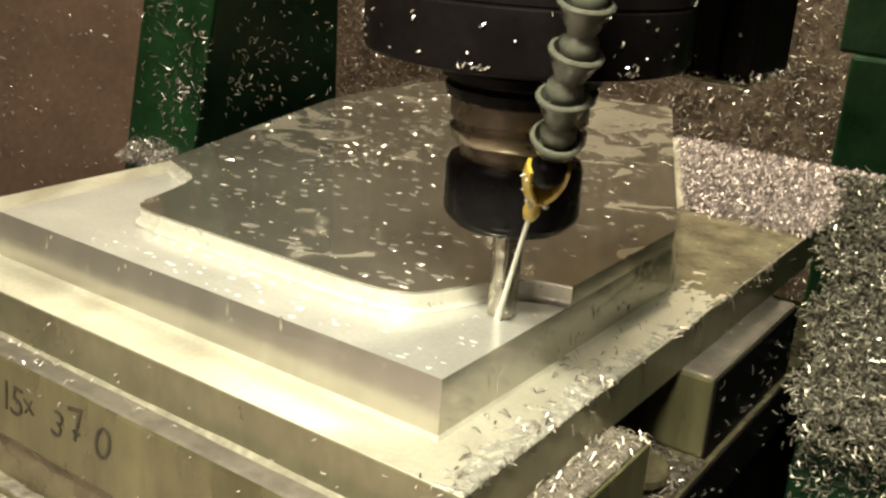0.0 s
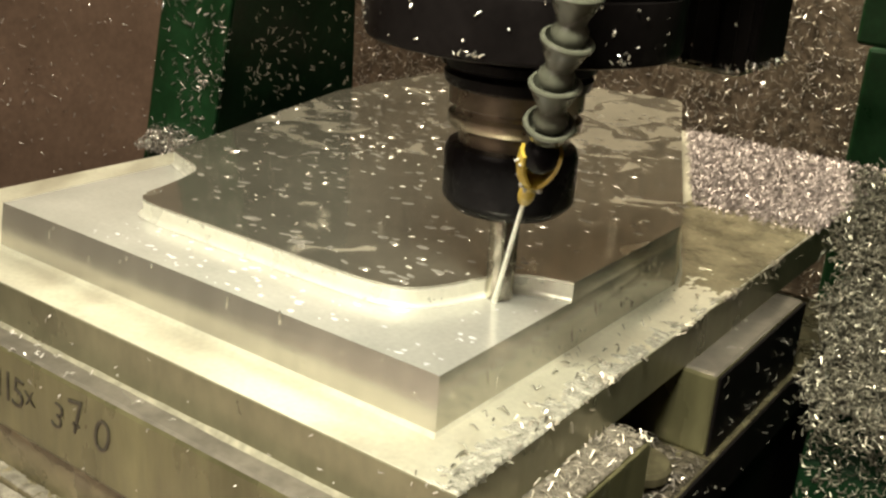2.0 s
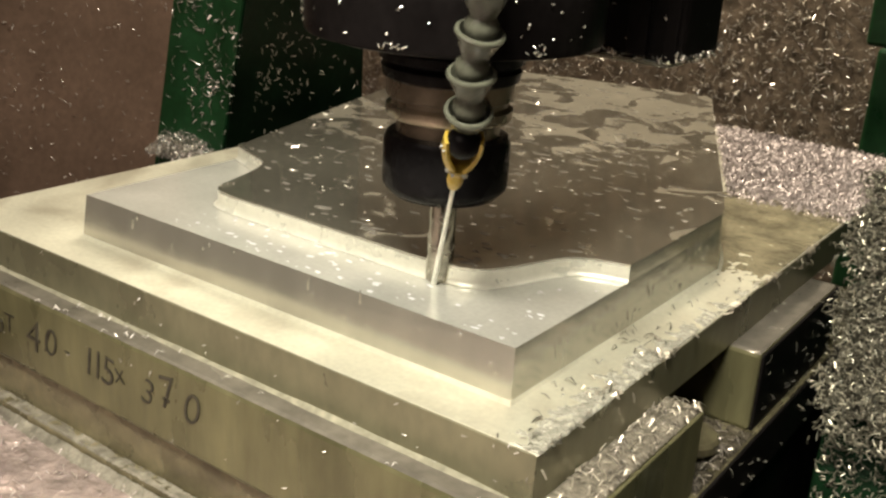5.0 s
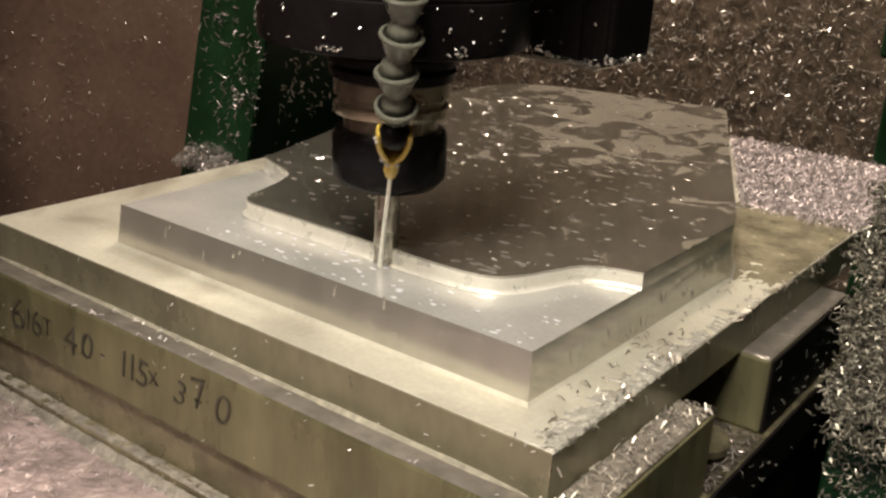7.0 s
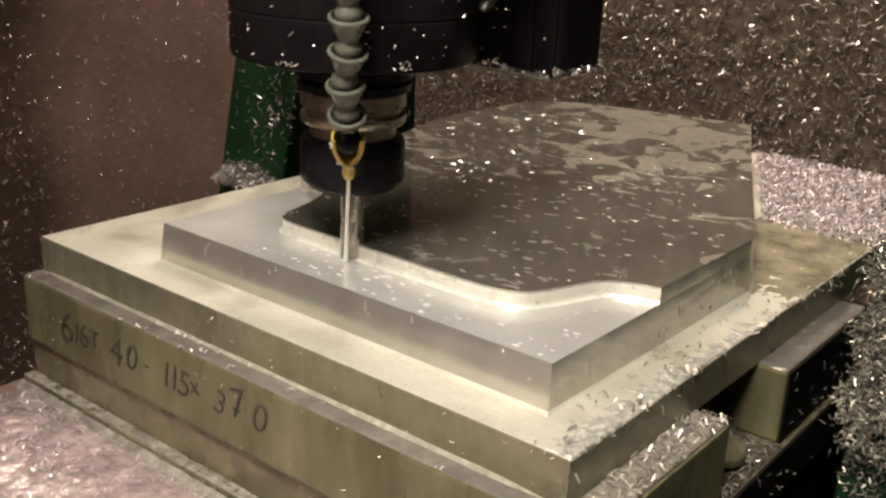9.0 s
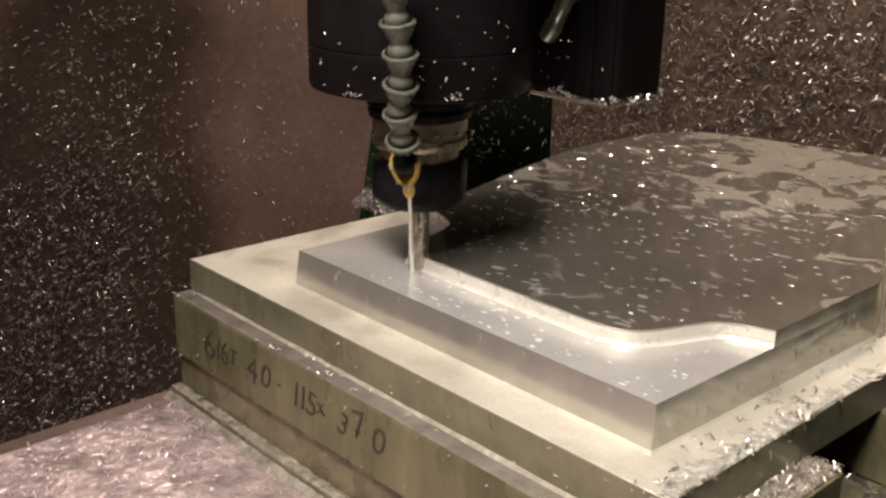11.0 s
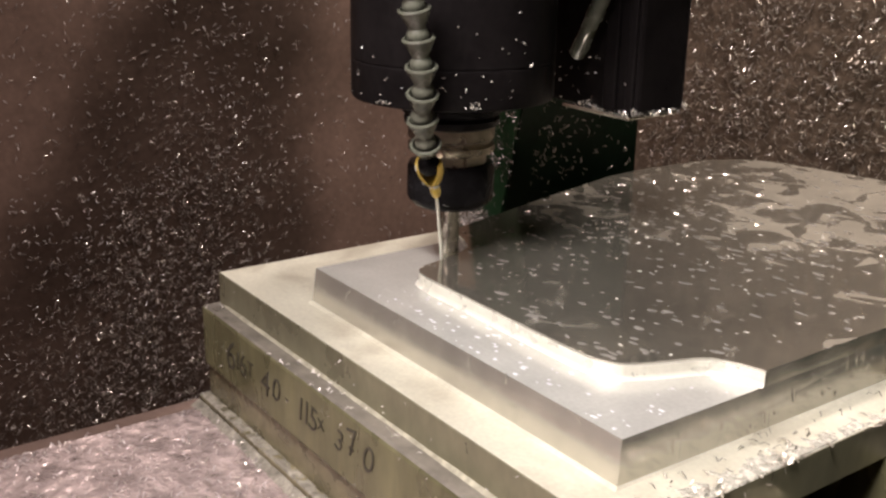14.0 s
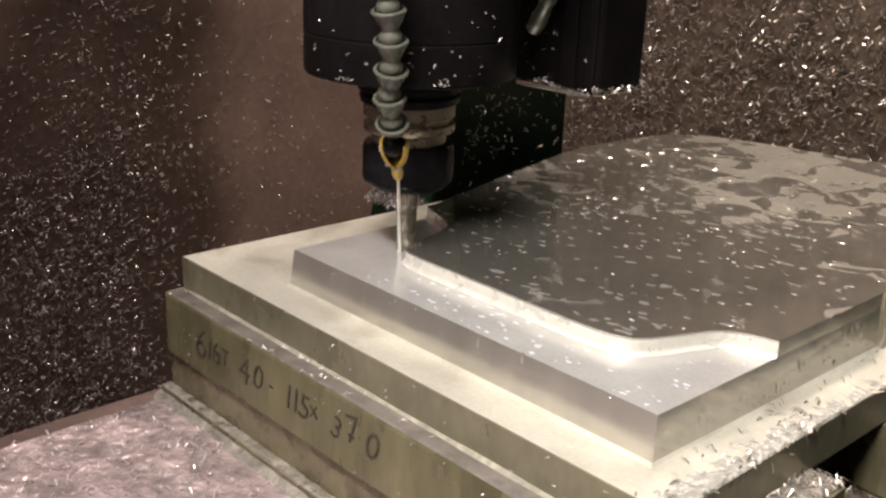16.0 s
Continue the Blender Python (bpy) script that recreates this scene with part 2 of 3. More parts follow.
def prism(outline, z0, z1, grow=0.0, bevel=0.0):
    """Upright block over an outline; grow widens its foot."""
    bm = bmesh.new()
    n = len(outline)
    cx, cy = sum(p[0] for p in outline) / n, sum(p[1] for p in outline) / n
    low = []
    for x, y in outline:
        d = math.hypot(x - cx, y - cy)
        low.append(bm.verts.new((x + (x - cx) / d * grow, y + (y - cy) / d * grow, z0)))
    top = [bm.verts.new((x, y, z1)) for x, y in outline]
    bm.faces.new(low[::-1])
    cap = bm.faces.new(top)
    for i in range(n):
        bm.faces.new((low[i], low[(i + 1) % n], top[(i + 1) % n], top[i]))
    if bevel:
        bmesh.ops.bevel(bm, geom=list(cap.edges), offset=bevel, segments=2, affect="EDGES", profile=0.5)
    return bm


def lathe(profile, n=48, c=(0, 0)):
    """Turned body about the z axis: (radius, height) from bottom to top, closed at both ends."""
    bm = bmesh.new()
    rings = [[bm.verts.new((c[0] + r * math.cos(2 * math.pi * i / n), c[1] + r * math.sin(2 * math.pi * i / n), z)) for i in range(n)] for r, z in profile]
    for a, b in zip(rings, rings[1:]):
        for i in range(n):
            bm.faces.new((a[i], a[(i + 1) % n], b[(i + 1) % n], b[i]))
    bm.faces.new(rings[0][::-1])
    bm.faces.new(rings[-1])
    return bm


def rounded(points, times=2, closed=True):
    for _ in range(times):
        out = []
        for a, b in zip(points, points[1:] + points[:1]):
            out += [(0.75 * a[0] + 0.25 * b[0], 0.75 * a[1] + 0.25 * b[1]), (0.25 * a[0] + 0.75 * b[0], 0.25 * a[1] + 0.75 * b[1])]
        points = out if closed else [points[0]] + out[1:-3] + [points[-1]]
    return points


def empty(name, label, category, m=None, group=""):
    ob = new(name)
    ob.empty_display_size = 0.02
    if m:
        ob.matrix_world = m
    return tagged(ob, label, category, group)


rng = np.random.default_rng(7)


def chips(name, places, normals, length, width, flat=0.5, mat=None, label="", parent=None, curl=0.5):
    """Loose swarf: small curled slivers lying on a surface, joined into one mesh."""
    places, normals = np.asarray(places, float), np.asarray(normals, float)
    n = len(places)
    L = rng.uniform(length[0], length[1], n)
    w = rng.uniform(width[0], width[1], n)
    # a frame on each surface, turned by chance and tipped out of it
    up = normals / np.linalg.norm(normals, axis=1, keepdims=True)
    r = rng.normal(size=(n, 3))
    a = np.cross(up, r)
    a /= np.linalg.norm(a, axis=1, keepdims=True)
    tip = rng.uniform(-1, 1, n)[:, None] * (1 - flat)
    a = a + up * tip
    a /= np.linalg.norm(a, axis=1, keepdims=True)
    b = np.cross(up + rng.normal(size=(n, 3)) * (1 - flat) * 0.8, a)
    b /= np.linalg.norm(b, axis=1, keepdims=True)
    c = np.cross(a, b)
    lift = np.abs(tip[:, 0]) * L * 0.4
    bend = L * rng.uniform(0.05, curl, n)
    verts = np.empty((n, 9, 3))
    for k, t in enumerate((-1, 0, 1)):
        mid = places + up * lift[:, None] + a * (t * L / 2)[:, None] + c * (bend * (1 - t * t))[:, None]
        ww = (w * (0.85 if t else 1.0) / 2)[:, None]
        verts[:, k * 3] = mid + b * ww
        verts[:, k * 3 + 1] = mid - b * ww
        verts[:, k * 3 + 2] = mid + c * (w * 0.25)[:, None]
    quads = []
    for k in (0, 3):
        for i in range(3):
            j = (i + 1) % 3
            quads.append((k + i, k + j, k + 3 + j, k + 3 + i))
    quads = np.array(quads)
    tris = np.array([(0, 2, 1), (6, 7, 8)])
    base = (np.arange(n) * 9)[:, None, None]
    q = (quads[None] + base).reshape(-1, 4)
    t3 = (tris[None] + base).reshape(-1, 3)
    me = bpy.data.meshes.new(name)
    me.from_pydata(verts.reshape(-1, 3).tolist(), [], q.tolist() + t3.tolist())
    me.materials.append(mat or CHIP)
    ob = new(name, me)
    ob.parent = parent
    return tagged(ob, label, "" if parent else "metal chips", kind="stuff")


def clumped(n, box2, clump, share=0.5):
    """Places in a rectangle, part even, part in clumps."""
    u0, u1, v0, v1 = box2
    even = np.stack([rng.uniform(u0, u1, n), rng.uniform(v0, v1, n)], 1)
    centres = np.stack([rng.uniform(u0, u1, max(3, n // 40)), rng.uniform(v0, v1, max(3, n // 40))], 1)
    near = centres[rng.integers(0, len(centres), n)] + rng.normal(size=(n, 2)) * clump
    pick = rng.random(n) < share
    out = np.where(pick[:, None], near, even)
    return np.clip(out, (u0, v0), (u1, v1))


# ---- the machine's enclosure ----
def enclosure():
    def slab(name, dims, mat, label):
        tagged(part(name, box(*dims, bevel=0), mat), label, kind="structure")
    slab("wall_left", (-0.96, -0.92, -1.1, 1.13, -0.7, 1.2), DARKWALL, "oily brown sheet metal wall spattered with chips")
    slab("wall_back", (-0.92, 0.9, 1.09, 1.13, -0.7, 1.2), CAKED, "oily brown rear wall thickly covered with chips")
    slab("wall_right", (0.9, 0.94, -1.1, 1.13, -0.7, 1.2), WALLPAINT, "oily brown sheet metal wall")
    slab("wall_front", (-0.92, 0.9, -1.1, -1.06, -0.7, 1.2), WALLPAINT, "brown sheet metal front wall of the machine")
    slab("floor", (-0.96, 0.94, -1.1, 1.13, -0.74, -0.7), WALLPAINT, "dark oily chip pan under the machine table")
    slab("ceiling", (-0.96, 0.94, -1.1, 1.13, 1.2, 1.24), WALLPAINT, "plain sheet metal roof of the machine enclosure")
    # Slightly lower dark brown strip added along the bed's left edge.
    slab("machine_bed_strip", (-0.372, -0.345, -0.75, 0.50, -0.30, -0.1235), WALLPAINT, "dark brown strip along the machine bed")
    # bed under the stack, its upright sides coloured black
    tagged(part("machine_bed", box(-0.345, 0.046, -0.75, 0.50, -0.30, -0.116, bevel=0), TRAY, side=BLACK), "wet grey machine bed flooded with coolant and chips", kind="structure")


enclosure()


def column_lean(y, z):
    """The column's front leans a little away from the wall."""
    return (z + 0.035) * 0.22 * (0.557 - y) / 0.157


def left_column():
    e = empty("machine_column", "green painted column with chips along its foot", "machine column", pose(0, 0, 0))
    bm = prism([(-0.500, 0.400), (-0.4275, 0.404), (-0.421, 0.560), (-0.500, 0.560)], -0.69, 0.45)
    # Thin sheet added over the casting's side to colour it darker green.
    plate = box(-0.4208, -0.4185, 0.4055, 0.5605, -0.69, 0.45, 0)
    for b in (bm, plate):
        bmesh.ops.subdivide_edges(b, edges=list(b.edges), cuts=9, use_grid_fill=True)
    for v in plate.verts:
        v.co.x -= 0.0065 * (0.56 - v.co.y) / 0.156
    for v in list(bm.verts) + list(plate.verts):
        v.co.x += column_lean(v.co.y, v.co.z)
    part("casting", bm, GREEN, e, "", True)
    part("dark_side", plate, DARKGREEN, e, "dark green side of the column", True)
    part("foot", box(-0.503, -0.418, 0.396, 0.57, -0.69, -0.070, 0.004), GREEN, e)


left_column()


def rear_column():
    e = empty("machine_column", "dark green painted column before the chip-covered rear wall", "machine column", pose(0, 0, 0))
    part("casting", box(-0.062, 0.25, 0.88, 1.05, -0.69, 0.034, 0.004), GREEN, e)
    part("upper_casting", box(-0.076, 0.25, 0.886, 1.05, 0.034, 0.9, 0.004), GREEN, e)


rear_column()


def near_guard():
    e = empty("way_guard", "green painted casting buried under a heap of chips", "machine guard", pose(0, 0, 0))
    bm = bmesh.new()
    side = [(0.295, -0.30), (0.300, -0.085), (0.350, -0.012), (0.42, -0.012), (0.42, -0.30)]
    a = [bm.verts.new((0.075 if z > -0.07 else 0.083, y, z)) for y, z in side]
    b = [bm.verts.new((0.45, y, z)) for y, z in side]
    bm.faces.new(a)
    bm.faces.new(b[::-1])
    for i in range(5):
        bm.faces.new((a[i], b[i], b[(i + 1) % 5], a[(i + 1) % 5]))
    bmesh.ops.bevel(bm, geom=list(bm.edges), offset=0.003, segments=2, affect="EDGES", profile=0.5)
    part("casting", bm, GUARDGREEN, e)
    part("rear_block", box(0.058, 0.45, 0.427, 0.72, -0.69, -0.035, 0.003), GUARDGREEN, e)
    part("ledge", box(0.072, 0.45, 0.362, 0.425, -0.0115, 0.028, 0.002), GUARDGREEN, e)


near_guard()


# ---- work stack on the moving table ----
BOSS = [(-0.261, 0.0), (0.0, 0.0), (0.002, 0.195), (-0.004, 0.213), (-0.066, 0.352), (-0.122, 0.480), (-0.130, 0.487), (-0.185, 0.474), (-0.262, 0.458),
        (-0.290, 0.440), (-0.306, 0.410), (-0.312, 0.340), (-0.309, 0.295), (-0.281, 0.185), (-0.261, 0.110)]
FRONT = rounded([(-0.261, 0.1045), (-0.243, 0.097), (-0.224, 0.090), (-0.2165, 0.076), (-0.211, 0.056), (-0.208, 0.0405), (-0.199, 0.0335), (-0.16, 0.0335), (-0.10, 0.0335),
                 (-0.062, 0.0335), (-0.045, 0.0375), (-0.037, 0.050), (-0.031, 0.066), (-0.025, 0.081), (-0.013, 0.088), (0.001, 0.0915)], 2, closed=False)
FLANGE = [(-0.345, -0.0275), (0.0285, -0.0275), (0.032, 0.52), (-0.335, 0.52)]


FACE = FRONT + [(0.002, 0.195)] + BOSS[3:-1] + [(-0.2612, 0.112)]


def on_face(x, y):
    """Whether a place lies within the raised top face, clear of its edge."""
    inside = False
    for (ax, ay), (bx, by) in zip(FACE, FACE[1:] + FACE[:1]):
        if math.hypot(x - ax, y - ay) < 0.004:
            return False
        if (ay > y) != (by > y) and x < ax + (y - ay) / (by - ay) * (bx - ax):
            inside = not inside
    return inside


def workpiece():
    e = empty("workpiece", "stepped steel block being milled, wet with coolant", "workpiece")
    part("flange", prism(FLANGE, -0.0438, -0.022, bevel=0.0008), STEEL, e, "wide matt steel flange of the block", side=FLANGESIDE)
    part("boss", prism(BOSS, -0.022, 0.0, grow=0.003), FLOORCUT, e, "milled steel boss with a bright cut floor", side=SIDE)
    rim = part("raised_wall", prism(FACE, 0.0, 0.0073), CUTWALL, e, "bright freshly cut edge under the top face")
    rim.data.materials.append(SIDE)
    for p in rim.data.polygons:
        c = p.center
        p.material_index = int(not (c.y < 0.106 and -0.2605 < c.x < 0.0003))
    part("raised_face", prism(FACE, 0.0073, 0.0085), ISLAND, e, "dark polished wet top face", side=SIDE)
    # rounded inside corner left by the cutter along the foot of the wall
    bm = bmesh.new()
    rows = []
    for k, p in enumerate(FRONT):
        a, b = Vector(FRONT[max(0, k - 1)]), Vector(FRONT[min(len(FRONT) - 1, k + 1)])
        d = (b - a).normalized()
        n = Vector((d.y, -d.x))
        rows.append([bm.verts.new((p[0] + n.x * 0.0022 * (1 - math.sin(w)), p[1] + n.y * 0.0022 * (1 - math.sin(w)), 0.0001 + 0.0022 * (1 - math.cos(w)))) for w in (0.0, 0.3, 0.6, 0.9, 1.2, 1.5)] + [bm.verts.new((p[0] - n.x * 0.0004, p[1] - n.y * 0.0004, -0.0002))])
    for a, b in zip(rows, rows[1:]):
        for i in range(7):
            bm.faces.new((a[i], b[i], b[(i + 1) % 7], a[(i + 1) % 7]))
    part("cut_fillet", bm, CUTWALL, e, "bright rounded corner along the cut", True)
    part("fillet", prism([(p[0], p[1]) for p in BOSS], -0.0222, -0.0196, grow=0.0060), STEEL, e)
    # bead of coolant standing along the foot of the flange
    x0, x1, y, z, r = -0.340, 0.020, -0.0278, -0.0437, 0.0016
    bm = bmesh.new()
    rows = []
    for k in range(81):
        x = x0 + (x1 - x0) * k / 80
        q = r * (1 + 0.35 * noise.noise(Vector((x * 60, y * 90, z * 50))) + 0.2 * noise.noise(Vector((x * 300, 1, 0)))) * min(1, 0.2 + k / 6, 0.2 + (80 - k) / 6)
        rows.append([bm.verts.new((x, y + 0.0006, z)), bm.verts.new((x, y - q, z)), bm.verts.new((x, y - q * 0.62, z + q * 0.22)), bm.verts.new((x, y - q * 0.25, z + q * 0.62)), bm.verts.new((x, y + 0.0006, z + q))])
    for a, b in zip(rows, rows[1:]):
        for i in range(5):
            bm.faces.new((a[i], b[i], b[(i + 1) % 5], a[(i + 1) % 5]))
    part("coolant_bead", bm, BEAD, e, "bright bead of coolant along the foot of the flange", True)
    # runs of coolant down the upright faces
    for name, count, spot in (("side_runs", 26, lambda u: (0.0025 + 0.0008, u * 0.195)), ("front_runs", 20, lambda u: (-0.258 + 0.256 * u, -0.0016))):
        bm = bmesh.new()
        for _ in range(count):
            x, y = spot(random.random())
            h = random.choice((0.0008, 0.0012, 0.0018, 0.004))
            zc = -random.uniform(0.002, 0.019 - h * 0.6)
            out = -zc / 0.022 * 0.0024
            w = random.uniform(0.0003, 0.0008)
            flat = (0.0003, w) if name == "side_runs" else (w, 0.0003)
            at = (x + out - 0.0014, y, zc) if name == "side_runs" else (x, y - out + 0.0014, zc)
            bmesh.ops.create_icosphere(bm, subdivisions=2, radius=1, matrix=Matrix.Translation(at) @ Matrix.Diagonal((flat[0], flat[1], h, 1)))
        tagged(part(name, bm, SIDE, e, "", True), "thin runs and drops of coolant", kind="stuff")
    return e


workpiece_ob = workpiece()


def clamp_bar(y0, label, end, end_label, group="bars under the block"):
    e = empty("steel_bar", label, "steel bar", group=group)
    part("bar", box(-0.349, 0.0455, y0, y0 + 0.125, -0.0865, -0.0438, 0.0024), WETLEDGE, e, side=BARSTEEL)
    part("end_face", box(0.0454, 0.0470, y0 + 0.001, y0 + 0.124, -0.0860, -0.0446, 0.0006), end, e, end_label)
    return e


bar_front = clamp_bar(-0.0396, "yellowish oily steel bar with a black handwritten size note", BARSTEEL, "sawn yellowish end face")
# The rear bar's end is coloured black, unlike its other sides.
bar_rear = clamp_bar(0.157, "dark oily steel bar under the rear of the block", BLACK, "black end face")


def note(parent):
    # character, left edge, foot, height, lean
    marks = [("6", -0.3125, -0.0735, 0.0215, 4), ("1", -0.3000, -0.0710, 0.0150, 6), ("6", -0.2920, -0.0720, 0.0155, -2), ("T", -0.2810, -0.0690, 0.0110, 0),
             ("4", -0.2625, -0.0725, 0.0185, 2), ("0", -0.2475, -0.0700, 0.0160, 6), ("/", -0.2470, -0.0695, 0.0140, 4), ("-", -0.2310, -0.0672, 0.0120, 10),
             ("1", -0.2165, -0.0700, 0.0160, 3), ("1", -0.2095, -0.0700, 0.0160, 1), ("5", -0.2025, -0.0700, 0.0160, 7), ("x", -0.1910, -0.0672, 0.0120, -8),
             ("3", -0.1735, -0.0690, 0.0140, 12), ("7", -0.1590, -0.0682, 0.0170, -9), ("-", -0.1585, -0.0672, 0.0150, 6), ("0", -0.1445, -0.0680, 0.0165, 9)]
    for ch, x, z, h, lean in marks:
        cu = bpy.data.curves.new("digit", "FONT")
        cu.body, cu.size, cu.shear, cu.extrude, cu.offset = ch, h * 1.40, 0.10, 0.0002, -0.00032
        ob = new("digit", cu)
        ob.parent = parent
        ob.matrix_local = pose(x, -0.0399, z, 90, lean, 0)
        dg = bpy.context.evaluated_depsgraph_get()
        me = bpy.data.meshes.new_from_object(ob.evaluated_get(dg))
        me.materials.clear()
        me.materials.append(INK)
        m = ob.matrix_local.copy()
        bpy.data.objects.remove(ob)
        o2 = new("digit", me)
        o2.parent = parent
        o2.matrix_local = m


note(bar_front)


def riser():
    e = empty("riser_plate", "dark oily base plate under the steel bars", "base plate")
    part("plate", box(-0.352, 0.0495, -0.0355, 0.40, -0.1155, -0.0865, 0.0015), DARKOIL, e)
    part("lip", box(-0.353, 0.0490, -0.0435, -0.0350, -0.1156, -0.1095, 0.0020), DARKOIL, e, "oily lower lip of the base plate")
    # Thin black face set over the plate's end.
    part("end_face", box(0.0494, 0.051, -0.041, 0.399, -0.1150, -0.0872, 0.0005), BLACK, e, "black end face")
    return e


riser_ob = riser()


def clamp_stud():
    e = empty("clamp_stud", "low round steel stud covered with wet chips between the bars", "clamp stud")
    part("shank", lathe([(0.009, -0.0865), (0.009, -0.0815)], 24), BARSTEEL, e)
    part("head", lathe([(0.0135, -0.0815), (0.0145, -0.0807), (0.0145, -0.0770), (0.0130, -0.0753), (0.0085, -0.0747)], 32), DARKOIL, e, "", True)
    for o in e.children:
        o.location = (0.030, 0.118, 0)
    return e


stud_ob = clamp_stud()


# ---- spindle ----
def spindle():
    e = empty("milling_spindle", "black milling spindle with tool holder and coolant hose", "spindle")
    axis = (-0.0012, -0.0006)
    part("nose", lathe([(0.034, 0.1040), (0.054, 0.1045), (0.0590, 0.1058), (0.0598, 0.1075), (0.0598, 0.1270), (0.0594, 0.1274), (0.0594, 0.1282), (0.0598, 0.1286), (0.0598, 0.30)], 64, axis), BLACK, e, "black cylindrical spindle nose", True)
    housing = part("housing", box(-0.034, 0.055, 0.097, 0.140, 0.0915, 0.40, 0.003), BLACK, e, "black square spindle housing")
    part("cover_strip", box(0.028, 0.0385, 0.0940, 0.0972, 0.0925, 0.30, 0.001), BLACK, housing)
    part("cover_strip", box(0.0465, 0.0530, 0.0945, 0.0972, 0.0910, 0.30, 0.001), BLACK, housing)
    part("neck", lathe([(0.0255, 0.0875), (0.0280, 0.0890), (0.0288, 0.0930), (0.0272, 0.0944), (0.0272, 0.0952), (0.0298, 0.0962), (0.0304, 0.0995), (0.0288, 0.1006), (0.0288, 0.1014), (0.0330, 0.1022), (0.0340, 0.1050)], 48, axis), NUTBLACK, e, "black ribbed flange ring", True)
    part("collar", lathe([(0.0215, 0.0655), (0.0215, 0.0712), (0.0252, 0.0722), (0.0262, 0.0734), (0.0262, 0.0770), (0.0240, 0.0784), (0.0240, 0.0800), (0.0262, 0.0812), (0.0262, 0.0880)], 48, axis), COLLAR, e, "bronze-brown turned tool holder", True)
    part("collet_nut", lathe([(0.0200, 0.0392), (0.0222, 0.0395), (0.0258, 0.0432), (0.0264, 0.0450), (0.0264, 0.0625), (0.0252, 0.0652), (0.0215, 0.0660)], 64, axis), NUTBLACK, e, "black collet nut", True)
    bm = bmesh.new()
    rings, n = 30, 32
    vs = []
    for k in range(rings):
        z = 0.0003 + 0.040 * k / (rings - 1)
        row = []
        for i in range(n):
            a = 2 * math.pi * i / n
            flute = 0.5 + 0.5 * math.cos(4 * (a - z * 120))
            r = 0.0060 - (0.0003 * flute ** 3 if z < 0.027 else 0.0)
            row.append(bm.verts.new((r * math.cos(a), r * math.sin(a), z)))
        vs.append(row)
    for a, b in zip(vs, vs[1:]):
        for i in range(n):
            bm.faces.new((a[i], a[(i + 1) % n], b[(i + 1) % n], b[i]))
    bm.faces.new(vs[0][::-1])
    bm.faces.new(vs[-1])
    mill = part("end_mill", bm, TOOLSTEEL, e, "fluted steel end mill", True)
    part("bottom_plate", box(-0.010, 0.050, 0.0955, 0.138, 0.0885, 0.0912, 0.0008), SIDE, housing, "thin grey plate under the housing")
    # Ram stays out of view; added to carry the spindle and shade the work.
    part("ram", box(-0.10, 0.10, -0.07, 0.26, 0.26, 0.75, 0.006), BLACK, e, "unseen black spindle ram, added to shade the work")
    tube = part("tube", lathe([(0.0030, 0.0), (0.0052, 0.002), (0.0056, 0.010), (0.0050, 0.012), (0.0050, 0.030), (0.0056, 0.031), (0.0056, 0.036), (0.0050, 0.037), (0.0050, 0.09)], 24), HOSE, housing, "grey-brown tube before the housing", True)
    tube.matrix_local = pose(0.0090, 0.088, 0.1235, 4, 32, 0)
    # jointed coolant hose: cups open upwards, each with the ball of the next one in it
    tip = Vector((0.0225, -0.0280, 0.0530))
    line = [Vector(p) for p in ((0.0405, -0.048, 0.0835), (0.0425, -0.053, 0.0985), (0.0480, -0.056, 0.1130), (0.0520, -0.059, 0.1275), (0.0535, -0.062, 0.142), (0.0545, -0.065, 0.157), (0.0555, -0.069, 0.172), (0.0565, -0.074, 0.187))]
    line = [p + Vector((0.0016, 0.0008, 0)) * (1 if i % 2 else -1) * (i > 0) for i, p in enumerate(line)]
    before = [line[0] + (tip - line[0]).normalized() * 0.015] + line[:-1]
    line = [p.lerp(q, 0.5) for p, q in zip(line, before)] + [line[-1]]
    seg = [(0.0030, -0.0042), (0.0052, -0.0030), (0.0060, -0.0008), (0.0058, 0.0012), (0.0046, 0.0032), (0.0050, 0.0046), (0.0066, 0.0080), (0.0077, 0.0108), (0.0086, 0.0118), (0.0088, 0.0128), (0.0084, 0.0135), (0.0074, 0.0136), (0.0068, 0.0120), (0.0056, 0.0090), (0.0030, 0.0080)]
    hose = part("coolant_hose", lathe([(0.0064, 0.0), (0.0064, 0.006)], 24), HOSE, e, "grey jointed plastic coolant hose", True)
    upper = Matrix.Translation(line[-1] - Vector((0, 0, 0.002)))
    hose.matrix_local = upper
    for a, b in zip(line, line[1:]):
        if (b - a).length < 0.009:
            continue
        low = [(0.0040, 0.0062)] + seg[6:] if a is line[0] else seg
        sgm = part("hose_segment", lathe(low, 28), HOSE, hose, "", True)
        sgm.matrix_local = upper.inverted() @ Matrix.Translation(a) @ (b - a).to_track_quat("Z", "Y").to_matrix().to_4x4()
    top = line[0]
    noz = part("nozzle", lathe([(0.0012, 0.0), (0.0024, 0.0006), (0.0031, 0.004), (0.0030, 0.0075), (0.0021, 0.0090), (0.0020, 0.0115), (0.0034, 0.0130), (0.0052, 0.0160), (0.0058, 0.0180), (0.0030, 0.0178)], 28), YELLOW, e, "yellow plastic nozzle with a forked cup", True)
    aim = Matrix.Translation(tip) @ (top - tip).to_track_quat("Z", "Y").to_matrix().to_4x4()
    noz.matrix_local = aim
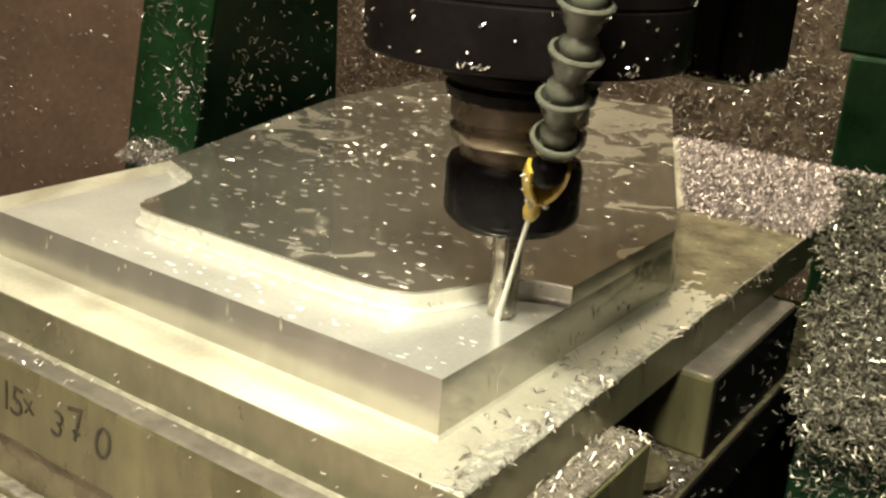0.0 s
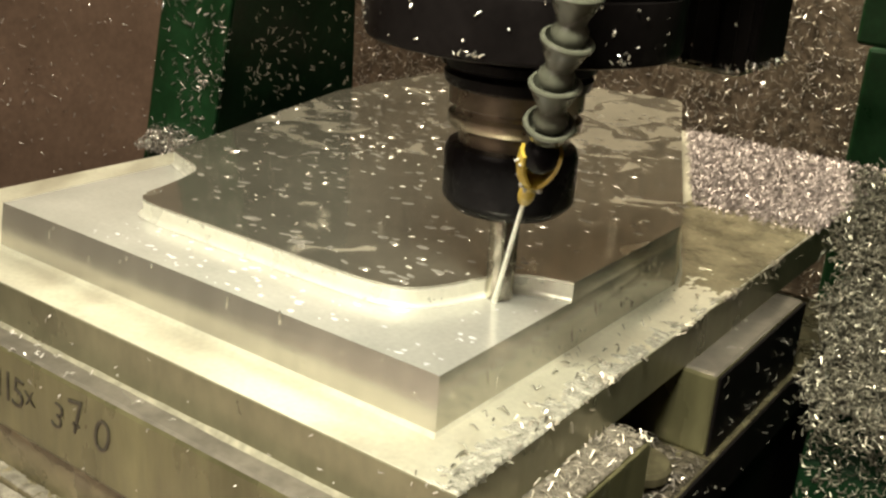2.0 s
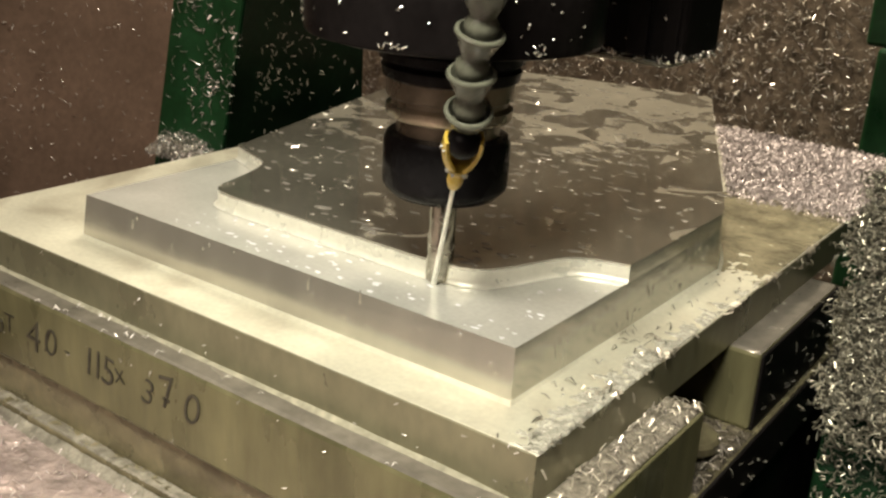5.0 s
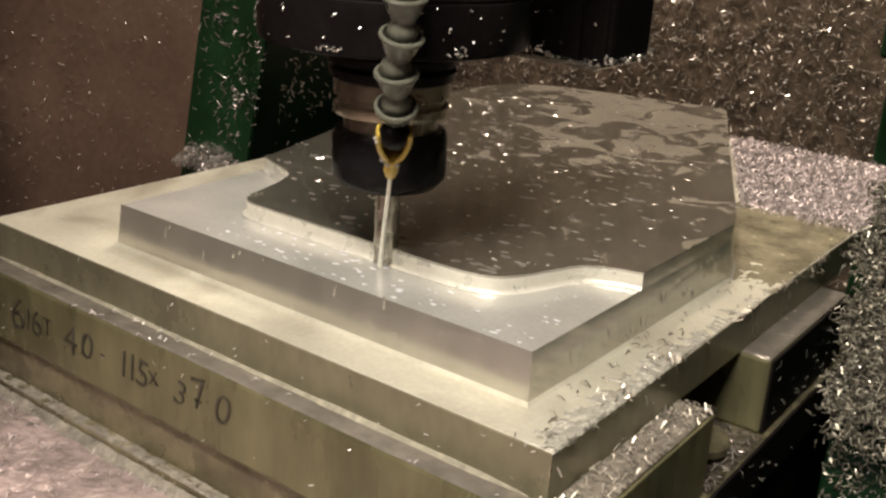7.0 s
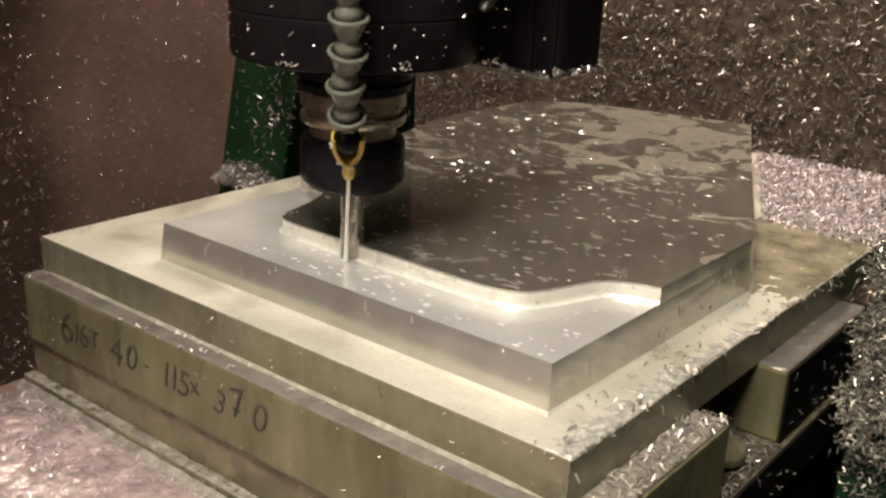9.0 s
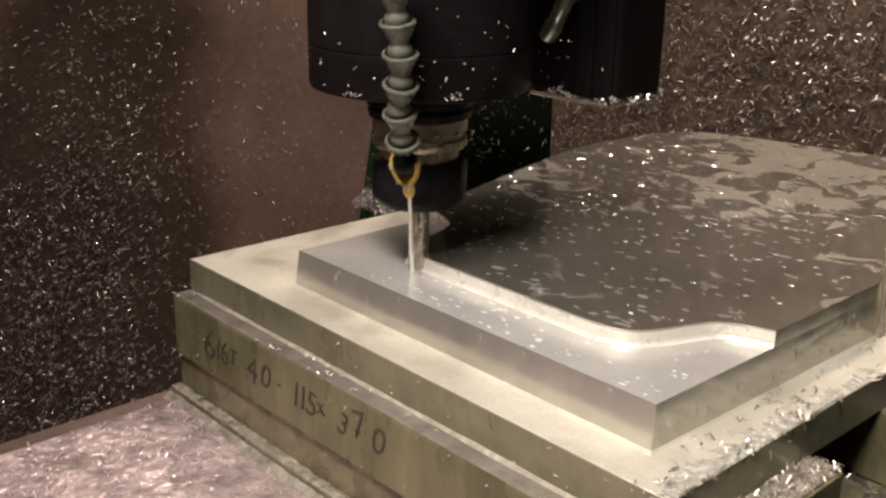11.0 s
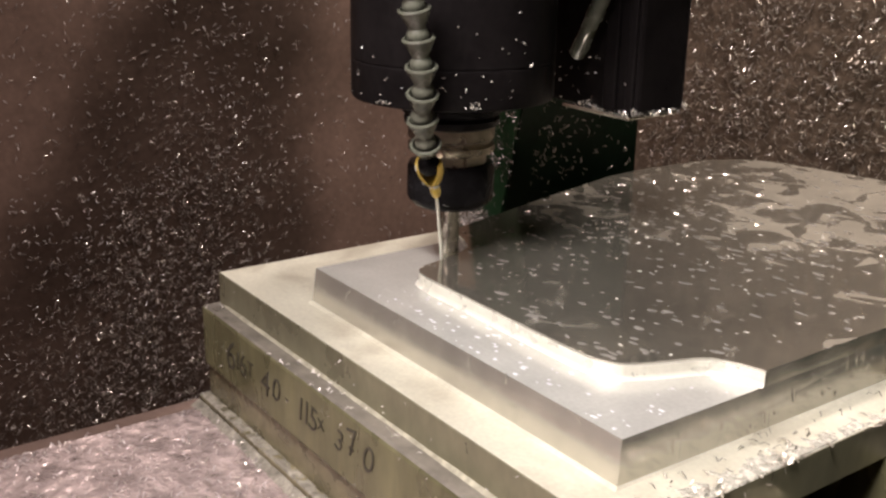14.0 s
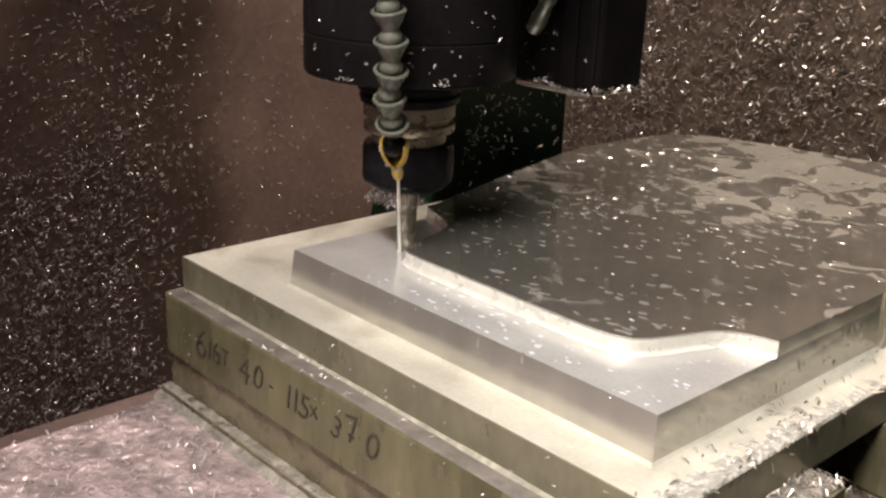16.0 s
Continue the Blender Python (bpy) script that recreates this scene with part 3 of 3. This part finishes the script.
    # two curved arms rise from the cup and hold the ball
    turn = aim.inverted().to_3x3() @ Vector((0.76, 0.65, 0.0))
    for k in (0, math.pi):
        mid = math.atan2(turn.y, turn.x) + k
        bm = bmesh.new()
        rows = [[bm.verts.new((r * math.cos(mid + a * w), r * math.sin(mid + a * w), z)) for a in (-1, -0.6, -0.2, 0.2, 0.6, 1)] for r, z, w in ((0.0050, 0.0158, 1.45), (0.0062, 0.0188, 1.25), (0.0070, 0.0222, 1.0), (0.0076, 0.0260, 0.75), (0.0076, 0.0300, 0.60), (0.0073, 0.0330, 0.45))]
        for p, q in zip(rows, rows[1:]):
            for i in range(5):
                bm.faces.new((p[i], p[i + 1], q[i + 1], q[i]))
        bmesh.ops.recalc_face_normals(bm, faces=bm.faces)
        bmesh.ops.solidify(bm, geom=list(bm.faces), thickness=0.0012)
        part("arm", bm, YELLOW, noz, "", True)
    ball_bm = bmesh.new()
    bmesh.ops.create_icosphere(ball_bm, subdivisions=3, radius=0.0064, matrix=Matrix.Translation((0, 0, 0.0300)))
    part("ball", ball_bm, NUTBLACK, noz, "black wet ball joint", True)
    beads = bmesh.new()
    for i in range(22):
        a, z = random.uniform(0, 6.283), random.choice((0.0105, 0.0120, 0.0135, 0.0165, 0.0255, 0.0285)) + random.uniform(-0.001, 0.001)
        r = 0.0026 if z < 0.0125 else (0.0036 if z < 0.015 else (0.0056 if z < 0.019 else 0.0078))
        bmesh.ops.create_icosphere(beads, subdivisions=2, radius=random.uniform(0.0005, 0.0011), matrix=Matrix.Translation((r * math.cos(a), r * math.sin(a), z)))
    part("drops", beads, COOLANT, noz, "clear beads of coolant", True)
    end = Vector((0.001, -0.0070, 0.0006))
    jet = part("coolant_jet", lathe([(0.0013, 0.0), (0.0011, 0.3 * (tip - end).length), (0.0009, (tip - end).length)], 12), WATER, e, "thin white jet of coolant", True)
    jet.matrix_local = Matrix.Translation(end) @ (tip - end).to_track_quat("Z", "Y").to_matrix().to_4x4()
    mill.location = (axis[0], axis[1], 0)
    return e, mill


spindle_ob, mill_ob = spindle()


# ---- loose chips ----
def swarf():
    def on(n, box2, fn, normal, clump=0.02, share=0.5):
        p = clumped(n, box2, clump, share)
        return np.array([fn(u, v) for u, v in p]), np.tile(np.array(normal, float), (n, 1))
    p, nr = on(5200, (-0.3, 1.08, -0.60, 0.40), lambda u, v: (-0.919, u, v), (1, 0, 0), 0.03)
    chips("wall_chips", p, nr, (0.0015, 0.007), (0.0004, 0.0010), 0.7, SPLASH, label="bright metal chips stuck to the brown enclosure wall")
    y, z = rng.normal(0.32, 0.085, 6800), rng.normal(-0.36, 0.19, 6800)
    y -= rng.random(6800) * 0.75 * np.clip(-z - 0.08, 0, 0.4)
    p = np.stack([np.full(6800, -0.918), y, np.clip(z, -0.68, 0.5)], 1)
    chips("wall_chips", p, np.tile((1.0, 0, 0), (6800, 1)), (0.002, 0.009), (0.0004, 0.0010), 0.4, WETCHIP, "dull wet chips caked on the darkened wall")
    chips("wall_chips", p + (0, 0.003, 0.002), np.tile((1.0, 0, 0), (len(p), 1)), (0.001, 0.006), (0.0003, 0.0009), 0.3, CHIP, "bright wet chips caked on the darkened wall")
    p, nr = on(34000, (-0.91, 0.6, -0.45, 0.40), lambda u, v: (u, 1.089, v), (0, -1, 0), 0.02, 0.35)
    chips("wall_chips", p[:15000], nr[:15000], (0.004, 0.012), (0.0006, 0.0013), 0.5, label="dense layer of metal chips on the rear wall")
    chips("wall_chips", p[15000:], nr[15000:], (0.004, 0.012), (0.0007, 0.0015), 0.5, DULLCHIP, "dull chips caked on the rear wall")
    # heap on the near guard
    n = 36000

    def heap(u, v):
        return 0.286 + 0.080 * v, -0.068 + 0.109 * v - 0.010 * (1 - v) * np.sin(u * 45)
    bm = bmesh.new()
    grid = [[bm.verts.new((u, heap(u, v)[0] + 0.004, float(heap(u, v)[1]) - 0.003)) for v in np.linspace(0.12, 1, 12)] for u in np.linspace(0.086, 0.32, 30)]
    for a, c in zip(grid, grid[1:]):
        for k in range(11):
            bm.faces.new((a[k], a[k + 1], c[k + 1], c[k]))
    bmesh.ops.solidify(bm, geom=list(bm.faces), thickness=0.004)
    tagged(part("chip_heap", bm, HEAPDULL, None, "", True), "core of the chip heap, coloured as the shaded gaps between chips", "metal chips", kind="stuff")
    v = rng.beta(1.25, 0.95, n)
    u = rng.uniform(0.067, 0.32, n) + 0.016 * (1 - v) + 0.003 * np.sin(v * 23)
    y, z = heap(u, v)
    nn = np.tile((-0.1, -0.8, 0.6), (n, 1)) + rng.normal(size=(n, 3)) * 0.3
    p = np.stack([u, y, z], 1) + rng.normal(size=(n, 3)) * 0.0026
    h = n // 2
    chips("chip_heap", p[:h], nn[:h], (0.0025, 0.0060), (0.0004, 0.0009), 0.5, HEAPCHIP, label="heap of bright curled chips on the green casting")
    chips("chip_heap", p[h:], nn[h:], (0.0025, 0.0062), (0.0005, 0.0011), 0.5, HEAPDULL, label="dull chips in the heap on the green casting")
    k = 3400
    u, v = rng.uniform(0.084, 0.30, k), -0.062 - rng.exponential(0.060, k)
    v = np.clip(v, -0.26, -0.05)
    p = np.stack([u, 0.2955 + (v + 0.30) * 0.022, v], 1)
    nr = np.tile((0.0, -1.0, 0.15), (k, 1))
    chips("guard_chips", p[:1500], nr[:1500], (0.0015, 0.0050), (0.0003, 0.0009), 0.75, HEAPDULL, label="dull stray chips stuck to the green casting")
    chips("guard_chips", p[1500:], nr[1500:], (0.0015, 0.0050), (0.0003, 0.0009), 0.75, HEAPCHIP, label="bright stray chips stuck to the green casting")
    p, nr = on(1100, (-0.496, -0.424, 0.382, 0.398), lambda u, v: (u, v, -0.069), (0, -0.5, 1), 0.01, 0.2)
    p[:, 2] += np.sqrt(rng.random(1100)) * 0.022 * (0.55 + 0.45 * np.sin((p[:, 0] + 0.512) * 36)) * (0.3 + 0.7 * (p[:, 1] - 0.38) / 0.018)
    chips("column_chips", p, nr, (0.003, 0.008), (0.0004, 0.0010), 0.6, label="small pile of chips at the column's foot")
    p, nr = on(330, (-0.497, -0.424, -0.06, 0.14), lambda u, v: (u + column_lean(0.4, v), 0.3995 + (u + 0.5) * 0.05, v), (0, -1, 0), 0.012, 0.6)
    chips("column_chips", p, nr, (0.003, 0.008), (0.0004, 0.0010), 0.6, label="chips stuck to the front of the green column")
    p, nr = on(190, (0.43, 0.553, -0.06, 0.14), lambda u, v: (-0.4180 - 0.0065 * (0.56 - u) / 0.156 + column_lean(u, v), u, v), (1, -0.5, 0.2), 0.012, 0.25)
    chips("column_chips", p, nr, (0.002, 0.006), (0.0003, 0.0007), 0.5, DULLCHIP, label="thin chips on the dark side of the column")
    p, nr = on(5200, (-0.345, 0.04, -0.5, 0.2), lambda u, v: (u, v, -0.1158), (0, 0, 1), 0.02)
    chips("bed_chips", p, nr, (0.002, 0.006), (0.0005, 0.0011), 0.9, CARPET, label="wet chips lying on the flooded machine bed")
    # Extra flat chips added to imitate highlights on the wet bed.
    chips("bed_chips", p[::4] + (0.004, 0.003, 0.0004), nr[::4], (0.002, 0.006), (0.0005, 0.0010), 0.95, WETCHIP, label="extra chips standing in for glints on the flooded machine bed")
    moving = []
    p, nr = on(14000, (-0.16, 0.031, 0.29, 0.518), lambda u, v: (u, v, -0.0217), (0, 0, 1), 0.02, 0.2)
    keep = (p[:, 0] > 0.010 - (p[:, 1] - 0.21) * 0.45) & (rng.random(14000) < np.clip((p[:, 1] - 0.325) / 0.03, 0, 1))
    moving.append(chips("flange_chips", p[keep], nr[keep], (0.003, 0.009), (0.0007, 0.0015), 0.8, CARPET, label="carpet of chips on the rear of the flange"))
    p, nr = on(150, (0.002, 0.030, -0.0265, 0.11), lambda u, v: (u, v, -0.0218), (0, 0, 1), 0.006, 0.8)
    p[:, 0] = 0.030 - np.abs(rng.normal(size=150)) * 0.008
    moving.append(chips("flange_chips", p[:70], nr[:70], (0.002, 0.005), (0.0005, 0.0010), 0.92, DULLCHIP, "wet dull chips along the edge of the flange", curl=0.5))
    p, nr = on(26, (-0.345, 0.02, -0.085, -0.046), lambda u, v: (u, -0.0399, v), (0, -1, 0), 0.012, 0.3)
    moving.append(chips("bar_chips", p, nr, (0.0008, 0.0030), (0.0002, 0.0005), 0.7, SPLASH, label="tiny chips stuck to the face of the front bar"))
    p, nr = on(22, (-0.34, 0.026, -0.042, -0.0225), lambda u, v: (u, -0.0278, v), (0, -1, 0), 0.010, 0.3)
    moving.append(chips("flange_chips", p, nr, (0.0008, 0.0030), (0.0002, 0.0005), 0.7, SPLASH, label="tiny chips stuck to the front of the flange"))
    p, nr = on(34, (-0.345, 0.03, -0.0395, -0.029), lambda u, v: (u, v, -0.0436), (0, 0, 1), 0.012, 0.4)
    moving.append(chips("bar_chips", p, nr, (0.001, 0.0045), (0.0003, 0.0007), 0.85, SPLASH, label="tiny chips on the ledge of the front bar"))
    p, nr = on(70, (0.002, 0.030, -0.026, 0.20), lambda u, v: (u, v, -0.0217), (0, 0, 1), 0.010, 0.5)
    moving.append(chips("flange_chips", p, nr, (0.002, 0.006), (0.0004, 0.0009), 0.9, HEAPDULL, label="dark wet chips lying on the flange"))
    p, nr = on(150, (0.010, 0.047, 0.088, 0.155), lambda u, v: (u, v, -0.0845), (0, 0, 1), 0.008, 0.5)
    moving.append(chips("plate_chips", p, nr, (0.003, 0.009), (0.0004, 0.0010), 0.6, WETCHIP, label="wet chips lying round the stud between the bars"))
    p, nr = on(170, (0.030, 0.045, -0.036, 0.083), lambda u, v: (u, v, -0.0424), (0, 0, 1), 0.008, 0.5)
    moving.append(chips("bar_chips", p[:130], nr[:130], (0.002, 0.007), (0.0003, 0.0008), 0.95, DULLCHIP, label="wet dull chips caught on the end of the bar"))
    moving.append(chips("bar_chips", p[130:], nr[130:], (0.002, 0.006), (0.0003, 0.0006), 0.95, WETCHIP, label="bright wet chips caught on the end of the bar"))
    p, nr = on(34, (0.160, 0.280, -0.086, -0.045), lambda u, v: (0.0472, u, v), (1, 0, 0), 0.010, 0.5)
    moving.append(chips("bar_chips", p, nr, (0.0015, 0.0055), (0.0003, 0.0009), 0.8, CHIP, label="stray chips stuck to the black end of the rear bar"))
    p, nr = on(110, (-0.03, 0.39, -0.1145, -0.088), lambda u, v: (0.0512, u, v), (1, 0, 0), 0.010, 0.6)
    moving.append(chips("plate_chips", p, nr, (0.0015, 0.0055), (0.0003, 0.0009), 0.8, CHIP, label="stray chips stuck to the black end of the base plate"))
    p, nr = on(120, (-0.026, 0.40, -0.040, -0.0222), lambda u, v: (0.0287 + (u + 0.0275) * 0.0064, u, min(-0.0222, v + 0.008)), (1, 0, 0.6), 0.006, 0.7)
    moving.append(chips("flange_chips", p, nr, (0.0015, 0.0060), (0.0003, 0.0010), 0.6, DULLCHIP, label="chips hanging over the edge of the flange"))
    p, nr = on(110, (-0.30, -0.005, 0.045, 0.40), lambda u, v: (u, v, 0.0086), (0, 0, 1), 0.02, 0.2)
    keep = [on_face(*q[:2]) for q in p]
    p, nr = p[keep], nr[keep]
    moving.append(chips("face_chips", p, nr, (0.002, 0.0060), (0.0004, 0.0010), 0.985, curl=0.08, label="fine wet chips on the dark top face"))
    return moving


moving_chips = swarf()


def droplets(name, places, size, label, mat, flat=0.32):
    """Flattened beads of coolant, joined into one mesh."""
    bm = bmesh.new()
    for (x, y, z) in places:
        r = random.uniform(*size)
        sx, sy = random.uniform(0.8, 2.2), random.uniform(0.7, 1.2)
        bmesh.ops.create_icosphere(bm, subdivisions=2, radius=1, matrix=Matrix.Translation((x, y, z)) @ Matrix.Rotation(random.uniform(-0.5, 0.5), 4, "Z") @ Matrix.Diagonal((r * sx, r * sy, r * flat, 1)))
    ob = part(name, bm, mat, None, "", True)
    return tagged(ob, label, "coolant drops", kind="stuff")


p1 = [(u, v, 0.0085) for u, v in clumped(170, (-0.28, -0.008, 0.045, 0.42), 0.02, 0.3)]
p3 = [(u, v, 0.0085) for u, v in clumped(720, (-0.29, -0.008, 0.042, 0.44), 0.03, 0.5)]
p1, p3 = [q for q in p1 if on_face(*q[:2])], [q for q in p3 if on_face(*q[:2])]
p2 = [(u, v, 0.0) for u, v in clumped(85, (-0.205, -0.005, 0.003, 0.031), 0.008, 0.08)] + [(u, v, 0.0) for u, v in clumped(10, (-0.022, -0.002, 0.03, 0.075), 0.008, 0.4)]
moving_chips.append(droplets("face_drops", p1, (0.0003, 0.0011), "beads of coolant on the dark top face", MUSH))
moving_chips.append(droplets("face_drops", p3, (0.0005, 0.0024), "broad flat drops of coolant on the dark top face", DROP, 0.10))
moving_chips.append(droplets("floor_drops", p2, (0.0003, 0.0012), "beads of coolant on the bright cut floor", COOLANT))


def slush(name, x0, x1, y0, y1, z, cover, height, label, mat=None, grain=1.0):
    """Lumpy film of coolant and fine chips: a noisy sheet whose low parts sink below the surface it lies on."""
    step = 0.0009
    nx, ny = int((x1 - x0) / step) + 1, int((y1 - y0) / step) + 1
    bm = bmesh.new()
    rows = []
    for i in range(nx):
        row = []
        for j in range(ny):
            x, y = x0 + (x1 - x0) * i / (nx - 1), y0 + (y1 - y0) * j / (ny - 1)
            q = Vector((x, y, 0))
            big = noise.noise(q * 130) + 0.6 * noise.noise(q * 300 + Vector((3, 1, 0)))
            fine = noise.noise(q * 900) + 0.6 * noise.noise(q * 1700)
            lump = cover(x, y) + 0.55 * big * grain
            h = height * max(-0.6, min(1.2, lump)) + (0.00032 * fine * grain if lump > -0.1 else -0.0004)
            edge = i in (0, nx - 1) or j in (0, ny - 1)
            row.append(bm.verts.new((x + 0.0006 * fine, y + 0.0006 * noise.noise(q * 800 + Vector((9, 9, 0))), z + (min(h, 0.0) - 0.0006 if edge else h))))
        rows.append(row)
    for a, b in zip(rows, rows[1:]):
        for j in range(ny - 1):
            q4 = (a[j], a[j + 1], b[j + 1], b[j])
            if max(v.co.z for v in q4) > z - 0.0002:
                bm.faces.new(q4)
    bmesh.ops.delete(bm, geom=[v for v in bm.verts if not v.link_faces], context="VERTS")
    return tagged(part(name, bm, mat or MUSH, None, "", True), label, "chip slush", kind="stuff")


moving_chips.append(slush("flange_slush", 0.006, 0.0290, -0.0272, 0.30, -0.0219, lambda x, y: -0.62 + 1.0 * (x - 0.008) / 0.018 - max(0, y - 0.09) * 6, 0.0011, "grey slush of fine chips along the flange edge"))
# Thin olive sheet added to darken the rear of the flange.
moving_chips.append(slush("flange_sheet", -0.050, 0.0300, 0.165, 0.345, -0.0219, lambda x, y: -0.30 + (y - 0.17) * 7, 0.0005, "thin lumpy olive sheet over the rear of the flange", OLIVESHEET, 0.5))
moving_chips.append(slush("bar_slush", 0.0286, 0.0452, -0.0390, 0.0848, -0.0437, lambda x, y: 0.45 - max(0, x - 0.040) * 60, 0.0013, "wet chip slush on the end of the bar", SLUDGE))
moving_chips.append(slush("lip_slush", -0.352, 0.03, -0.0432, -0.0358, -0.1095, lambda x, y: 0.10, 0.0012, "pale slush lying on the lip of the base plate", FOAM, 0.8))
moving_chips.append(slush("foot_slush", -0.352, 0.03, -0.0540, -0.0430, -0.1157, lambda x, y: 0.7 - (-0.045 - y) * 170, 0.0032, "grey slush washed up along the foot of the base plate", FOAM, 0.35))
moving_chips.append(slush("plate_slush", 0.004, 0.0488, 0.0862, 0.1565, -0.0864, lambda x, y: 0.25, 0.0030, "wet dark chip slush round the stud between the bars", DARKSLUDGE))


def spindle_specks(parent):
    """Chips stuck to the black spindle."""
    n = 76
    spots = np.array([(-2.35, 0.113), (-1.35, 0.1085), (-0.75, 0.118), (-0.45, 0.1085)])[rng.integers(0, 4, n)]
    near = rng.random(n) < 0.5
    a = np.where(near, spots[:, 0] + rng.normal(size=n) * 0.05, rng.uniform(-2.6, 0.2, n))
    z = np.clip(np.where(near, spots[:, 1] + rng.normal(size=n) * 0.002, 0.1085 + np.abs(rng.normal(size=n)) * 0.022), 0.1078, 0.2)
    p = np.stack([0.0600 * np.cos(a) - 0.0012, 0.0600 * np.sin(a) - 0.0006, z], 1)
    chips("swarf", p, np.stack([np.cos(a), np.sin(a), a * 0], 1), (0.0006, 0.0026), (0.0003, 0.0010), 0.5, label="bright chips stuck to the black housing", parent=parent)
    n = 70
    k = rng.random(n)
    p = np.where((k < 0.6)[:, None], np.stack([rng.uniform(0.0, 0.056, n), np.full(n, 0.0962), 0.0915 + np.abs(rng.normal(size=n)) * 0.0015], 1), np.stack([np.full(n, 0.0556), rng.uniform(0.097, 0.14, n), 0.0915 + np.abs(rng.normal(size=n)) * 0.0015], 1))
    chips("swarf", p, np.tile((0.5, -0.8, 0), (n, 1)), (0.001, 0.004), (0.0006, 0.0018), 0.5, label="chips caught along the housing's lower edge", parent=parent)
    n = 46
    p = np.stack([rng.uniform(-0.06, 0.055, n), np.full(n, 0.0965), 0.092 + np.abs(rng.normal(size=n)) * 0.03], 1)
    chips("swarf", p, np.tile((0, -1.0, 0), (n, 1)), (0.0008, 0.0030), (0.0005, 0.0014), 0.5, label="bright chips stuck to the black housing", parent=parent)


spindle_specks(spindle_ob)

# ---- movement ----
TABLE = [(0.0, 0.1306), (0.5, 0.1179), (1.0, 0.1083), (1.5, 0.1121), (2.0, 0.1198), (2.5, 0.129), (3.0, 0.1384), (3.5, 0.1476), (4.0, 0.1531), (6.5, 0.1602), (7.0, 0.1594), (7.5, 0.16), (8.0, 0.1603), (8.5, 0.1599), (9.0, 0.1598), (9.5, 0.1604), (12.0, 0.1573), (12.5, 0.1507), (13.0, 0.1409), (13.5, 0.1313), (14.0, 0.1206), (14.5, 0.1115), (15.0, 0.1113), (15.5, 0.1259), (16.0, 0.1401)]
SPIN = [(0.0, -0.0061), (0.5, 0.0030), (1.0, -0.0003), (1.5, -0.0078), (2.0, -0.0148), (2.5, -0.0188), (3.0, -0.0216), (3.5, -0.0256), (4.0, -0.0329), (6.5, -0.0862), (7.0, -0.0961), (7.5, -0.1061), (8.0, -0.1171), (8.5, -0.1283), (9.0, -0.1387), (9.5, -0.1494), (12.0, -0.2013), (12.5, -0.2079), (13.0, -0.212), (13.5, -0.2132), (14.0, -0.2146), (14.5, -0.2169), (15.0, -0.2286), (15.5, -0.2223), (16.0, -0.214)]


def motions():
    rows = [(t, pose(0, s, 0)) for t, s in TABLE]
    for ob in [workpiece_ob, bar_front, bar_rear, riser_ob, stud_ob] + moving_chips:
        walk(ob, rows)
    walk(spindle_ob, [(t, pose(u - 0.0085, 0.1951, 0)) for t, u in SPIN])
    walk(mill_ob, [(i / 30, pose(-0.0012, -0.0006, 0, 0, 0, 67 * i)) for i in range(481)])


motions()
